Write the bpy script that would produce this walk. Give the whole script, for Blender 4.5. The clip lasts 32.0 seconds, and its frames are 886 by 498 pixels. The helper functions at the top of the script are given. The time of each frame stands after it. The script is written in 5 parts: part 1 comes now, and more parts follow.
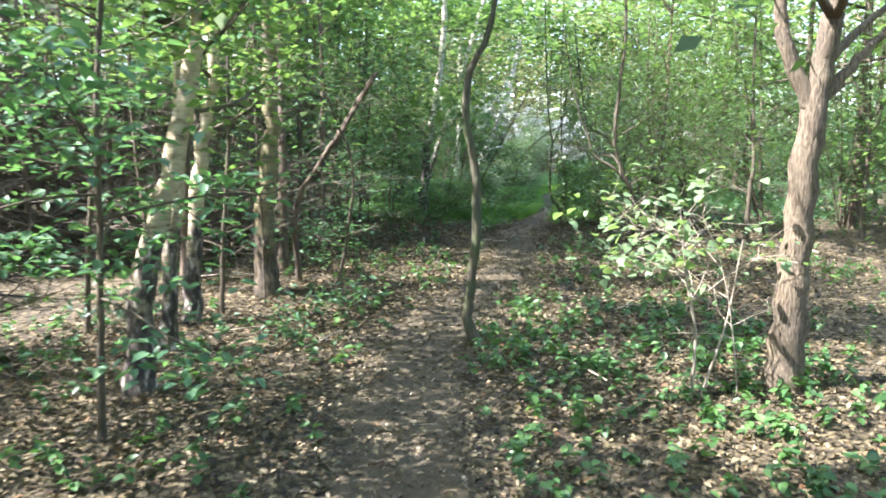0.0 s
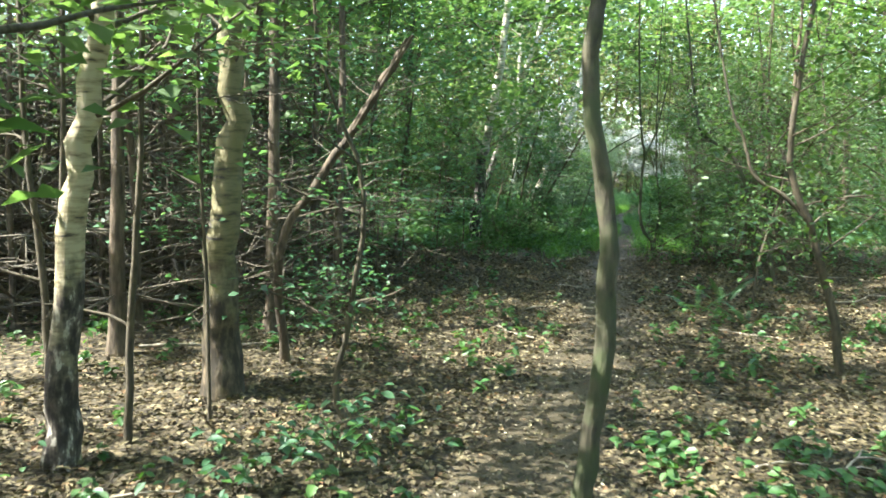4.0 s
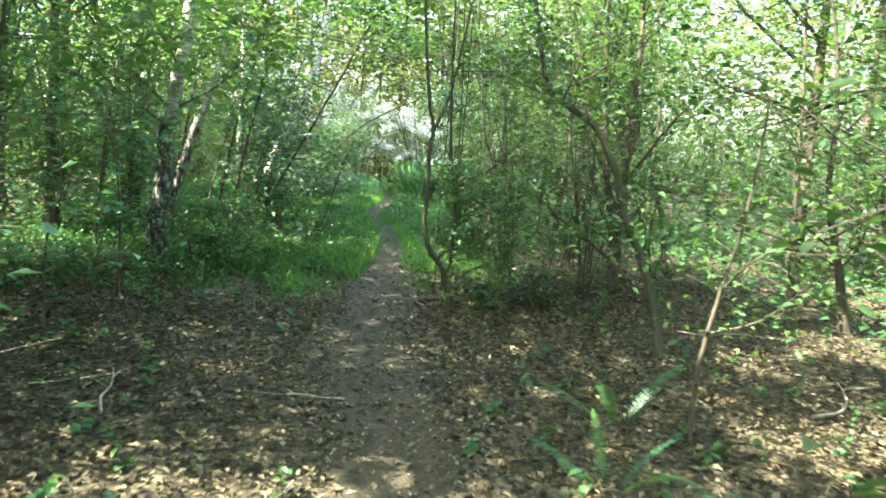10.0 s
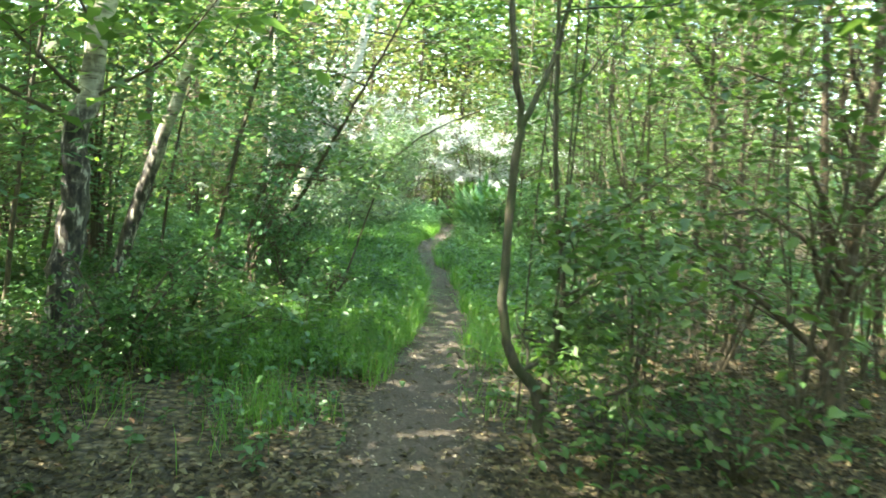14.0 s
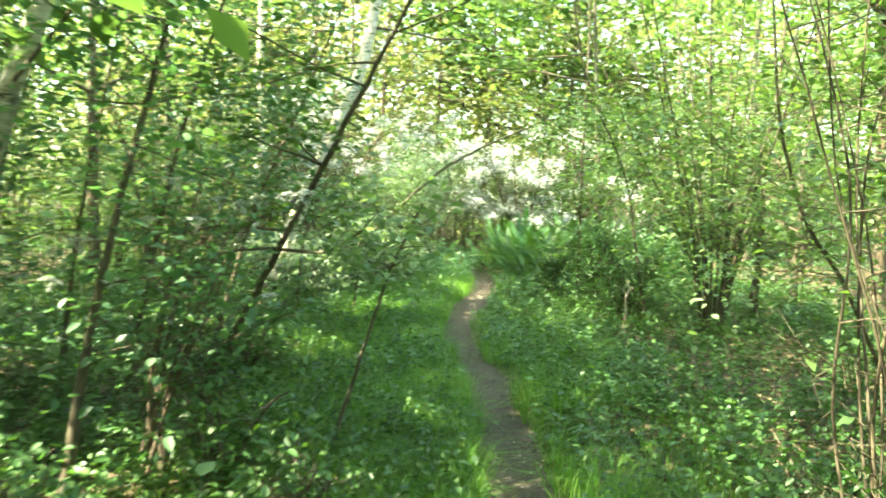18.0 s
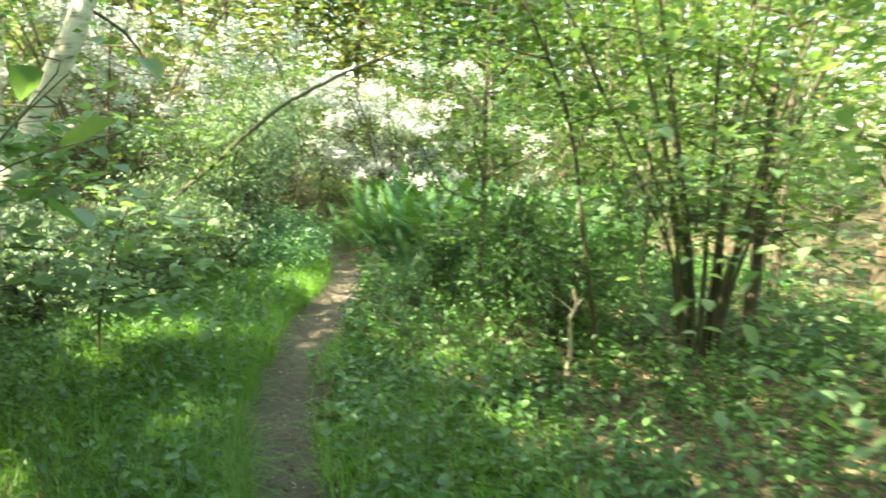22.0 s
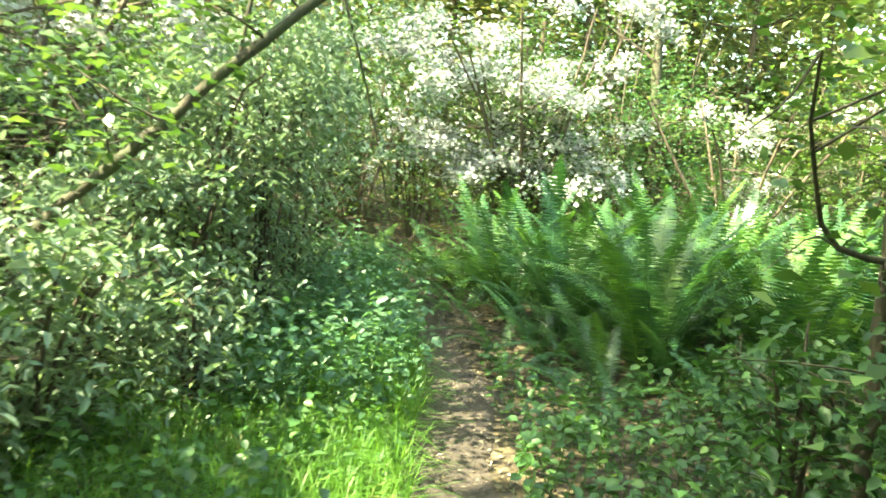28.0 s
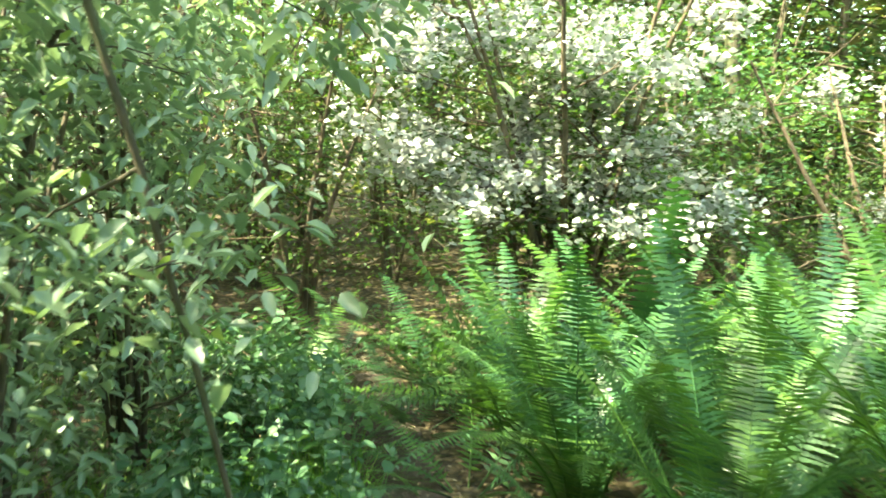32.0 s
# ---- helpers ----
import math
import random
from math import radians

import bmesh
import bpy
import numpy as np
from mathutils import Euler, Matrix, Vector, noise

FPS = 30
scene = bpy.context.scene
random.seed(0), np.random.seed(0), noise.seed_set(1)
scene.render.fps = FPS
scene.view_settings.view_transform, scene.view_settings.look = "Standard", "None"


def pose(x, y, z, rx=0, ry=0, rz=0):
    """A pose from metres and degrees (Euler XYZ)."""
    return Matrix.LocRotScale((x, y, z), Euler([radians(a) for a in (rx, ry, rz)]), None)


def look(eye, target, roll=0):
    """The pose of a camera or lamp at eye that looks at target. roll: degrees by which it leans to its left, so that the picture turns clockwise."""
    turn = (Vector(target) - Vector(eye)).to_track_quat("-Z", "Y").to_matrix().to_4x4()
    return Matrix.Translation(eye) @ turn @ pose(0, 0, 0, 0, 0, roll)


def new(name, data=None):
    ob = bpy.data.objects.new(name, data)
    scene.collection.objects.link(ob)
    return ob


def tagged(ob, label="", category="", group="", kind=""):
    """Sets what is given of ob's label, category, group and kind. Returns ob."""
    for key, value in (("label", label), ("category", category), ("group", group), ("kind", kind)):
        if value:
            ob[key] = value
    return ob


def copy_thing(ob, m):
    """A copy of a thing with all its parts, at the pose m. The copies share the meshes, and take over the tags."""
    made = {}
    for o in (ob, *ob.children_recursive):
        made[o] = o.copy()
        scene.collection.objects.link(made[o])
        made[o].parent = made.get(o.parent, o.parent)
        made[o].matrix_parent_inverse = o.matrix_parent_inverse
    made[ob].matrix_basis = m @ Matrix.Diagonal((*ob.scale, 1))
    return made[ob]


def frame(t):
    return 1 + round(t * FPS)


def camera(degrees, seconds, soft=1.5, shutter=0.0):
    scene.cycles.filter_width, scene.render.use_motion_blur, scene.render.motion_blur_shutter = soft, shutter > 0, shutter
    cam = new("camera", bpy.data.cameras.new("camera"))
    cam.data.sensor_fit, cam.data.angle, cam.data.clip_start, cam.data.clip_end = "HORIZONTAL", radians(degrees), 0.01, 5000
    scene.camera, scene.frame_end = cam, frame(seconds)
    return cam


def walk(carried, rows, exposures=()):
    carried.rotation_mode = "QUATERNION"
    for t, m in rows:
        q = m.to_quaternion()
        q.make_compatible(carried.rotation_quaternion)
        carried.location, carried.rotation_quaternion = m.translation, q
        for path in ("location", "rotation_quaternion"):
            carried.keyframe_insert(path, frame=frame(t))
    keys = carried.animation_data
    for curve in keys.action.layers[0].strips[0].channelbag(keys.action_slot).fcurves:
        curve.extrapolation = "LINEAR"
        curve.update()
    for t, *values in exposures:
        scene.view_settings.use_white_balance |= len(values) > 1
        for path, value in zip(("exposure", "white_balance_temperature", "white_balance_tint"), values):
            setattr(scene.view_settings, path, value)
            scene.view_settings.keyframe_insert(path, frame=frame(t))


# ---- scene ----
cam = camera(57.7, 32.0, soft=1.7, shutter=0.45)
PATH = [
    (0, (0.000, 0.000, 1.500), (-0.001, 1.984, 1.249), -0.2),
    (0.5, (-0.049, 0.424, 1.500), (0.036, 2.406, 1.246), 0.4),
    (1, (-0.049, 0.816, 1.500), (0.054, 2.798, 1.249), -0.2),
    (1.5, (-0.043, 1.177, 1.474), (0.058, 3.158, 1.220), 0.1),
    (2, (-0.052, 1.621, 1.494), (0.050, 3.604, 1.250), 0.3),
    (2.5, (-0.020, 2.022, 1.506), (0.082, 4.004, 1.255), 1.2),
    (3, (-0.046, 2.441, 1.486), (-0.066, 4.427, 1.249), 1.0),
    (3.5, (-0.110, 2.873, 1.488), (-0.193, 4.859, 1.266), 0.8),
    (5.5, (-0.320, 4.520, 1.500), (-0.514, 6.491, 1.222), 1.3),
    (6, (-0.462, 4.964, 1.491), (-0.604, 6.935, 1.185), 1.8),
    (6.5, (-0.467, 5.376, 1.464), (-0.271, 7.346, 1.179), 2.0),
    (7, (-0.403, 5.822, 1.473), (0.116, 7.738, 1.233), 2.1),
    (7.5, (-0.339, 6.268, 1.455), (0.382, 8.118, 1.215), 2.3),
    (8, (-0.216, 6.666, 1.446), (0.550, 8.493, 1.179), 1.9),
    (8.5, (-0.108, 7.026, 1.455), (0.653, 8.858, 1.198), 2.1),
    (9, (0.020, 7.461, 1.464), (0.745, 9.307, 1.210), 1.8),
    (9.5, (0.172, 7.825, 1.437), (0.784, 9.711, 1.170), 2.1),
    (10, (0.314, 8.306, 1.429), (0.830, 10.222, 1.178), 3.0),
    (10.5, (0.379, 8.743, 1.437), (0.890, 10.664, 1.218), 2.9),
    (11, (0.467, 9.209, 1.446), (0.964, 11.138, 1.265), 2.7),
    (11.5, (0.516, 9.627, 1.455), (1.011, 11.558, 1.292), 2.1),
    (12, (0.601, 10.039, 1.446), (1.130, 11.959, 1.269), 1.1),
    (12.5, (0.734, 10.429, 1.464), (1.261, 12.350, 1.290), 1.6),
    (13, (0.839, 10.915, 1.429), (1.318, 12.847, 1.244), 1.5),
    (13.5, (0.959, 11.330, 1.393), (1.388, 13.275, 1.208), 1.5),
    (14, (1.066, 11.798, 1.366), (1.433, 13.754, 1.161), 3.1),
    (14.5, (1.102, 12.259, 1.393), (1.336, 14.235, 1.184), 3.5),
    (15, (1.142, 12.757, 1.384), (1.370, 14.739, 1.241), 3.3),
    (15.5, (1.107, 13.211, 1.366), (1.323, 15.196, 1.244), 3.6),
    (17.5, (1.400, 14.850, 1.550), (1.579, 16.835, 1.390), 2.0),
    (18, (1.435, 15.396, 1.545), (1.759, 17.365, 1.400), 1.4),
    (18.5, (1.436, 15.855, 1.546), (1.932, 17.785, 1.374), 2.2),
    (19, (1.514, 16.290, 1.512), (2.151, 18.178, 1.341), 2.5),
    (19.5, (1.645, 16.751, 1.529), (2.341, 18.619, 1.365), 2.2),
    (20, (1.793, 17.249, 1.531), (2.550, 19.093, 1.374), 1.9),
    (20.5, (1.992, 17.713, 1.498), (2.781, 19.544, 1.343), 1.9),
    (21, (2.166, 18.208, 1.501), (2.955, 20.038, 1.339), 2.1),
    (21.5, (2.296, 18.654, 1.493), (3.079, 20.479, 1.261), 2.4),
    (22, (2.439, 19.101, 1.512), (3.055, 20.987, 1.260), 1.7),
    (22.5, (2.521, 19.576, 1.488), (2.992, 21.505, 1.249), 1.4),
    (23, (2.572, 20.019, 1.518), (2.973, 21.963, 1.272), 2.0),
    (23.5, (2.608, 20.450, 1.548), (2.821, 22.422, 1.288), 1.9),
    (24, (2.610, 20.905, 1.510), (2.775, 22.881, 1.249), 2.0),
    (24.5, (2.617, 21.270, 1.493), (2.796, 23.243, 1.222), 2.3),
    (25, (2.659, 21.765, 1.505), (2.862, 23.740, 1.262), 2.3),
    (25.5, (2.648, 22.222, 1.480), (2.892, 24.191, 1.232), 2.2),
    (26, (2.689, 22.674, 1.443), (3.026, 24.631, 1.206), 2.2),
    (26.5, (2.778, 23.113, 1.475), (3.168, 25.059, 1.225), 2.9),
    (28.5, (3.291, 24.699, 1.252), (3.812, 26.613, 0.996), 2.6),
    (29, (3.381, 25.136, 1.245), (3.972, 27.026, 0.967), 2.5),
    (29.5, (3.467, 25.536, 1.279), (4.051, 27.433, 1.025), 2.2),
    (30, (3.532, 25.992, 1.321), (4.116, 27.889, 1.074), 2.3),
    (30.5, (3.658, 26.388, 1.331), (4.242, 28.285, 1.084), 2.5),
    (31, (3.766, 26.748, 1.369), (4.315, 28.653, 1.110), 3.1),
    (31.5, (3.824, 27.110, 1.380), (4.353, 29.021, 1.116), 2.0),
    (32, (3.933, 27.467, 1.379), (4.400, 29.395, 1.123), 0.7),
]
walk(cam, [(t, look(eye, target, roll)) for t, eye, target, roll in PATH], exposures=[(0.0, 3.3, 5950, 19), (3.5, 3.05, 6200, 7), (6.5, 3.6, 6200, -1), (9.0, 3.5, 6400, 1), (11.0, 3.8, 6500, 1), (13.0, 3.82, 6700, 2), (15.0, 3.95, 7400, -5), (19.0, 3.95, 8400, -9), (21.0, 3.75, 8400, -7), (22.0, 3.72, 8400, -6), (25.0, 3.75, 8000, -5), (28.5, 3.75, 8300, -8), (32.0, 3.7, 8500, -10)])

# ---- daylight ----
SUN = Vector((-0.60, -0.12, 0.79)).normalized()
world = bpy.data.worlds.new("daylight")
scene.world = world
world.use_nodes = True
wn = world.node_tree.nodes
sky = wn.new("ShaderNodeTexSky")
sky.sky_type = "NISHITA"
sky.sun_disc = False
sky.sun_elevation = math.asin(SUN.z)
sky.sun_rotation = math.atan2(SUN.x, SUN.y)
sky.air_density = 1.0
sky.dust_density = 2.0
world.node_tree.links.new(sky.outputs[0], wn["Background"].inputs[0])
wn["Background"].inputs[1].default_value = 0.15
sun_data = bpy.data.lights.new("sun", "SUN")
sun_data.energy = 3.5
sun_data.angle = radians(0.53)
sun_data.color = (1.0, 0.95, 0.86)
sun = new("sun", sun_data)
sun.matrix_world = look(SUN * 60, (0, 0, 0))


# ---- materials ----
def material(name, rough=0.7):
    m = bpy.data.materials.new(name)
    m.use_nodes = True
    nt = m.node_tree
    b = nt.nodes["Principled BSDF"]
    b.inputs["Roughness"].default_value = rough
    return m, nt, b


def ramp(nt, fac, stops):
    r = nt.nodes.new("ShaderNodeValToRGB")
    e = r.color_ramp.elements
    e[0].position, e[0].color = stops[0][0], (*stops[0][1], 1)
    e[1].position, e[1].color = stops[-1][0], (*stops[-1][1], 1)
    for p, c in stops[1:-1]:
        e.new(p).color = (*c, 1)
    nt.links.new(fac, r.inputs[0])
    return r.outputs[0]


def noise_tex(nt, scale, detail=4.0, vec=None, stretch=None, rough=0.6):
    co = nt.nodes.new("ShaderNodeTexCoord").outputs["Object"] if vec is None else vec
    if stretch:
        mp = nt.nodes.new("ShaderNodeMapping")
        mp.inputs["Scale"].default_value = stretch
        nt.links.new(co, mp.inputs[0])
        co = mp.outputs[0]
    n = nt.nodes.new("ShaderNodeTexNoise")
    n.inputs["Scale"].default_value = scale
    n.inputs["Detail"].default_value = detail
    n.inputs["Roughness"].default_value = rough
    nt.links.new(co, n.inputs["Vector"])
    return n.outputs[0]


def mix(nt, fac, a, b, mode="MIX"):
    m = nt.nodes.new("ShaderNodeMix")
    m.data_type, m.blend_type = "RGBA", mode
    for sock, v in ((m.inputs[0], fac), (m.inputs[6], a), (m.inputs[7], b)):
        if isinstance(v, (int, float)):
            sock.default_value = v
        elif isinstance(v, tuple):
            sock.default_value = (*v, 1)
        else:
            nt.links.new(v, sock)
    return m.outputs[2]


def relief(nt, b, height, strength, dist):
    bp = nt.nodes.new("ShaderNodeBump")
    bp.inputs["Strength"].default_value = strength
    bp.inputs["Distance"].default_value = dist
    nt.links.new(height, bp.inputs["Height"])
    nt.links.new(bp.outputs[0], b.inputs["Normal"])


def leaf_material(name, stops, trans=0.45, rough=0.45, bright=1.35, glow=(1.02, 1.06, 0.52)):
    """Leaf blade: varied from leaf to leaf, light passes through it yellower than it bounces off."""
    m, nt, b = material(name, rough)
    isl = nt.nodes.new("ShaderNodeNewGeometry").outputs["Random Per Island"]
    col = ramp(nt, isl, stops)
    big = noise_tex(nt, 1.3, 2.0)
    col = mix(nt, 0.5, col, ramp(nt, big, [(0.3, (0.55, 0.6, 0.6)), (0.7, (1.25, 1.2, 1.0))]), "MULTIPLY")
    nt.links.new(col, b.inputs["Base Color"])
    b.inputs["Specular IOR Level"].default_value = 0.5
    tr = nt.nodes.new("ShaderNodeBsdfTranslucent")
    nt.links.new(mix(nt, 1.0, col, (glow[0] * bright, glow[1] * bright, glow[2] * bright), "MULTIPLY"), tr.inputs[0])
    sh = nt.nodes.new("ShaderNodeMixShader")
    sh.inputs[0].default_value = trans
    nt.links.new(b.outputs[0], sh.inputs[1])
    nt.links.new(tr.outputs[0], sh.inputs[2])
    nt.links.new(sh.outputs[0], nt.nodes["Material Output"].inputs[0])
    return m


def bark_material(name, dark, light, furrow=9.0, bump=0.6, moss=None):
    m, nt, b = material(name, 0.85)
    f = noise_tex(nt, furrow, 6.0, stretch=(3.0, 3.0, 0.7))
    col = ramp(nt, f, [(0.32, dark), (0.68, light)])
    blot = noise_tex(nt, 3.1, 3.0)
    col = mix(nt, 0.6, col, ramp(nt, blot, [(0.35, (0.6, 0.6, 0.6)), (0.65, (1.3, 1.25, 1.15))]), "MULTIPLY")
    if moss:
        col = mix(nt, ramp(nt, noise_tex(nt, 4.7, 5.0), [(0.45, (0, 0, 0)), (0.62, (1, 1, 1))]), col, moss)
    nt.links.new(col, b.inputs["Base Color"])
    relief(nt, b, f, bump, 0.02)
    return m


def birch_material(name, grey, pale, foot=((0.018, 0.015, 0.013), (0.09, 0.075, 0.06), (0.42, 0.38, 0.32)), rise=0.0):
    m, nt, b = material(name, 0.7)
    z = nt.nodes.new("ShaderNodeTexCoord").outputs["Object"]
    sep = nt.nodes.new("ShaderNodeSeparateXYZ")
    nt.links.new(z, sep.inputs[0])
    len_ = noise_tex(nt, 6.0, 3.0, stretch=(1.2, 1.2, 5.0))
    white = ramp(nt, len_, [(0.33, (0.05, 0.042, 0.034)), (0.38, grey), (0.56, pale)])
    plates = noise_tex(nt, 11.0, 5.0, stretch=(2.0, 2.0, 0.8))
    dark = ramp(nt, plates, [(0.42, foot[0]), (0.56, foot[1]), (0.64, foot[2])])
    add = nt.nodes.new("ShaderNodeMath")
    add.operation = "MULTIPLY_ADD"
    nt.links.new(noise_tex(nt, 5.0, 4.0), add.inputs[0])
    add.inputs[1].default_value = 2.4
    nt.links.new(sep.outputs[2], add.inputs[2])
    fac = ramp(nt, add.outputs[0], [(0.0, (0, 0, 0)), (1.0, (1, 1, 1))])
    mp = nt.nodes.new("ShaderNodeMapRange")
    mp.inputs[1].default_value, mp.inputs[2].default_value = 1.75 + rise, 2.15 + rise * 1.4
    nt.links.new(add.outputs[0], mp.inputs[0])
    col = mix(nt, mp.outputs[0], dark, white)
    nt.links.new(col, b.inputs["Base Color"])
    relief(nt, b, plates, 0.5, 0.02)
    return m


def flaky_soil(name):
    """Old leaves pressed flat: overlapping flakes, each of its own brown."""
    m, nt, b = material(name, 0.9)
    co = nt.nodes.new("ShaderNodeTexCoord").outputs["Object"]
    warp = mix(nt, 0.06, co, nt.nodes.new("ShaderNodeTexNoise").outputs[1], "ADD")
    v = nt.nodes.new("ShaderNodeTexVoronoi")
    v.inputs["Scale"].default_value = 21.0
    nt.links.new(warp, v.inputs["Vector"])
    sep = nt.nodes.new("ShaderNodeSeparateColor")
    nt.links.new(v.outputs["Color"], sep.inputs[0])
    col = ramp(nt, sep.outputs[0], [(0.0, (0.03, 0.022, 0.01)), (0.35, (0.065, 0.049, 0.023)), (0.7, (0.12, 0.093, 0.047)), (1.0, (0.19, 0.155, 0.088))])
    edge = ramp(nt, v.outputs["Distance"], [(0.25, (1.1, 1.1, 1.1)), (0.7, (0.35, 0.33, 0.3))])
    col = mix(nt, 1.0, col, edge, "MULTIPLY")
    col = mix(nt, 0.7, col, ramp(nt, noise_tex(nt, 0.8, 5.0), [(0.3, (0.6, 0.58, 0.55)), (0.7, (1.25, 1.22, 1.15))]), "MULTIPLY")
    nt.links.new(col, b.inputs["Base Color"])
    relief(nt, b, v.outputs["Distance"], 0.9, -0.02)
    return m


M_SOIL = flaky_soil("leafy_soil")


def trodden_earth(name):
    """Leaf mould under the birches, then firmer grey earth where grass lines the way."""
    m, nt, b = material(name, 0.95)
    f = noise_tex(nt, 46.0, 9.0, rough=0.72)
    mould = ramp(nt, f, [(0.3, (0.03, 0.023, 0.011)), (0.5, (0.068, 0.053, 0.027)), (0.72, (0.13, 0.104, 0.055))])
    earth = ramp(nt, f, [(0.3, (0.03, 0.023, 0.017)), (0.5, (0.072, 0.056, 0.042)), (0.72, (0.145, 0.117, 0.09))])
    sep = nt.nodes.new("ShaderNodeSeparateXYZ")
    nt.links.new(nt.nodes.new("ShaderNodeTexCoord").outputs["Object"], sep.inputs[0])
    mp = nt.nodes.new("ShaderNodeMapRange")
    mp.inputs[1].default_value, mp.inputs[2].default_value = 12.0, 16.5
    nt.links.new(sep.outputs[1], mp.inputs[0])
    col = mix(nt, mp.outputs[0], mould, earth)
    col = mix(nt, 0.7, col, ramp(nt, noise_tex(nt, 2.3, 5.0), [(0.3, (0.6, 0.58, 0.55)), (0.7, (1.25, 1.2, 1.15))]), "MULTIPLY")
    nt.links.new(col, b.inputs["Base Color"])
    relief(nt, b, f, 0.9, 0.025)
    return m


M_PATH = trodden_earth("trodden_earth")
M_LITTER = leaf_material("dry_leaf", [(0.0, (0.028, 0.021, 0.0095)), (0.45, (0.06, 0.046, 0.021)), (0.78, (0.105, 0.083, 0.04)), (0.93, (0.25, 0.21, 0.125)), (1.0, (0.15, 0.07, 0.03))], 0.12, 0.8, 0.8)
M_CRUMB = leaf_material("leaf_crumb", [(0.0, (0.04, 0.029, 0.017)), (0.5, (0.105, 0.08, 0.05)), (0.85, (0.25, 0.205, 0.14)), (1.0, (0.4, 0.35, 0.26))], 0.05, 0.7, 0.8)
M_HAZEL = leaf_material("hazel_leaf", [(0.0, (0.05, 0.105, 0.034)), (0.5, (0.08, 0.148, 0.047)), (1.0, (0.125, 0.195, 0.064))], 0.45, 0.45, 1.12)
M_MAPLE = leaf_material("maple_leaf", [(0.0, (0.055, 0.135, 0.07)), (0.6, (0.088, 0.185, 0.1)), (1.0, (0.13, 0.235, 0.12))])
M_CANOPY = leaf_material("canopy_leaf", [(0.0, (0.06, 0.11, 0.035)), (0.5, (0.09, 0.155, 0.05)), (1.0, (0.14, 0.21, 0.075))], 0.55, 0.5, 1.5, (1.0, 1.05, 0.65))
M_THORN = leaf_material("hawthorn_leaf", [(0.0, (0.03, 0.075, 0.02)), (0.6, (0.055, 0.115, 0.03)), (1.0, (0.09, 0.16, 0.04))])
M_WILLOW = leaf_material("sallow_leaf", [(0.0, (0.13, 0.2, 0.125)), (0.5, (0.2, 0.28, 0.18)), (0.93, (0.28, 0.36, 0.24)), (1.0, (0.3, 0.42, 0.1))], 0.32, 0.42, 1.1, (1.0, 1.08, 0.75))
M_HERB = leaf_material("herb_leaf", [(0.0, (0.03, 0.08, 0.024)), (0.5, (0.052, 0.13, 0.036)), (1.0, (0.095, 0.185, 0.055))], 0.35)
# lighter leaf for brightly lit shrubs and saplings: the light is put into its colour
M_PALE = leaf_material("pale_lit_leaf", [(0.0, (0.10, 0.18, 0.085)), (0.6, (0.16, 0.245, 0.125)), (1.0, (0.23, 0.31, 0.15))], 0.45, 0.5)
M_GRASS = leaf_material("grass_blade", [(0.0, (0.06, 0.16, 0.024)), (0.5, (0.1, 0.225, 0.038)), (0.95, (0.14, 0.27, 0.05)), (1.0, (0.27, 0.27, 0.12))], 0.48)
M_FERN = leaf_material("fern_frond", [(0.0, (0.035, 0.095, 0.035)), (0.5, (0.05, 0.125, 0.04)), (1.0, (0.072, 0.16, 0.044))], 0.34, 0.38)
frond_nodes = M_FERN.node_tree
frond_tint = ramp(frond_nodes, frond_nodes.nodes.new("ShaderNodeObjectInfo").outputs["Random"], [(0.0, (0.72, 0.88, 1.25)), (0.55, (1.0, 1.0, 1.0)), (1.0, (1.65, 1.4, 0.85))])
for frond_socket in (frond_nodes.nodes["Principled BSDF"].inputs["Base Color"], frond_nodes.nodes["Translucent BSDF"].inputs[0]):
    frond_nodes.links.new(mix(frond_nodes, 1.0, frond_socket.links[0].from_socket, frond_tint, "MULTIPLY"), frond_socket)
M_PETAL = leaf_material("white_blossom", [(0.0, (0.4, 0.43, 0.42)), (1.0, (0.6, 0.61, 0.61))], 0.3, 0.6, 0.9, (1, 1, 1))
M_BARK = bark_material("brown_bark", (0.035, 0.026, 0.018), (0.16, 0.122, 0.082))
M_OAK = bark_material("ridged_bark", (0.05, 0.037, 0.023), (0.2, 0.16, 0.108), 26.0, 1.0)
M_SMOOTH = bark_material("smooth_olive_bark", (0.034, 0.03, 0.02), (0.1, 0.088, 0.055), 16.0, 0.5, (0.055, 0.068, 0.026))
M_TWIG = bark_material("twig_bark", (0.038, 0.031, 0.02), (0.112, 0.092, 0.058), 18.0, 0.3)
M_DEAD = bark_material("bleached_dead_wood", (0.15, 0.125, 0.092), (0.42, 0.37, 0.29), 10.0, 0.5)
M_BIRCH = birch_material("birch_bark", (0.27, 0.24, 0.17), (0.56, 0.52, 0.42), rise=0.85)
M_BIRCH_DULL = birch_material("dull_birch_bark", (0.22, 0.18, 0.105), (0.42, 0.36, 0.23), rise=0.1)
M_BIRCH_PALE = birch_material("cream_birch_bark", (0.38, 0.34, 0.25), (0.6, 0.54, 0.43), rise=-0.2)
M_BROWN = bark_material("brown_thicket_twig", (0.055, 0.037, 0.022), (0.19, 0.13, 0.08), 20.0, 0.3)
M_OLIVE = birch_material("olive_bark", (0.10, 0.09, 0.045), (0.19, 0.165, 0.082), ((0.03, 0.023, 0.014), (0.085, 0.065, 0.04), (0.14, 0.108, 0.068)))
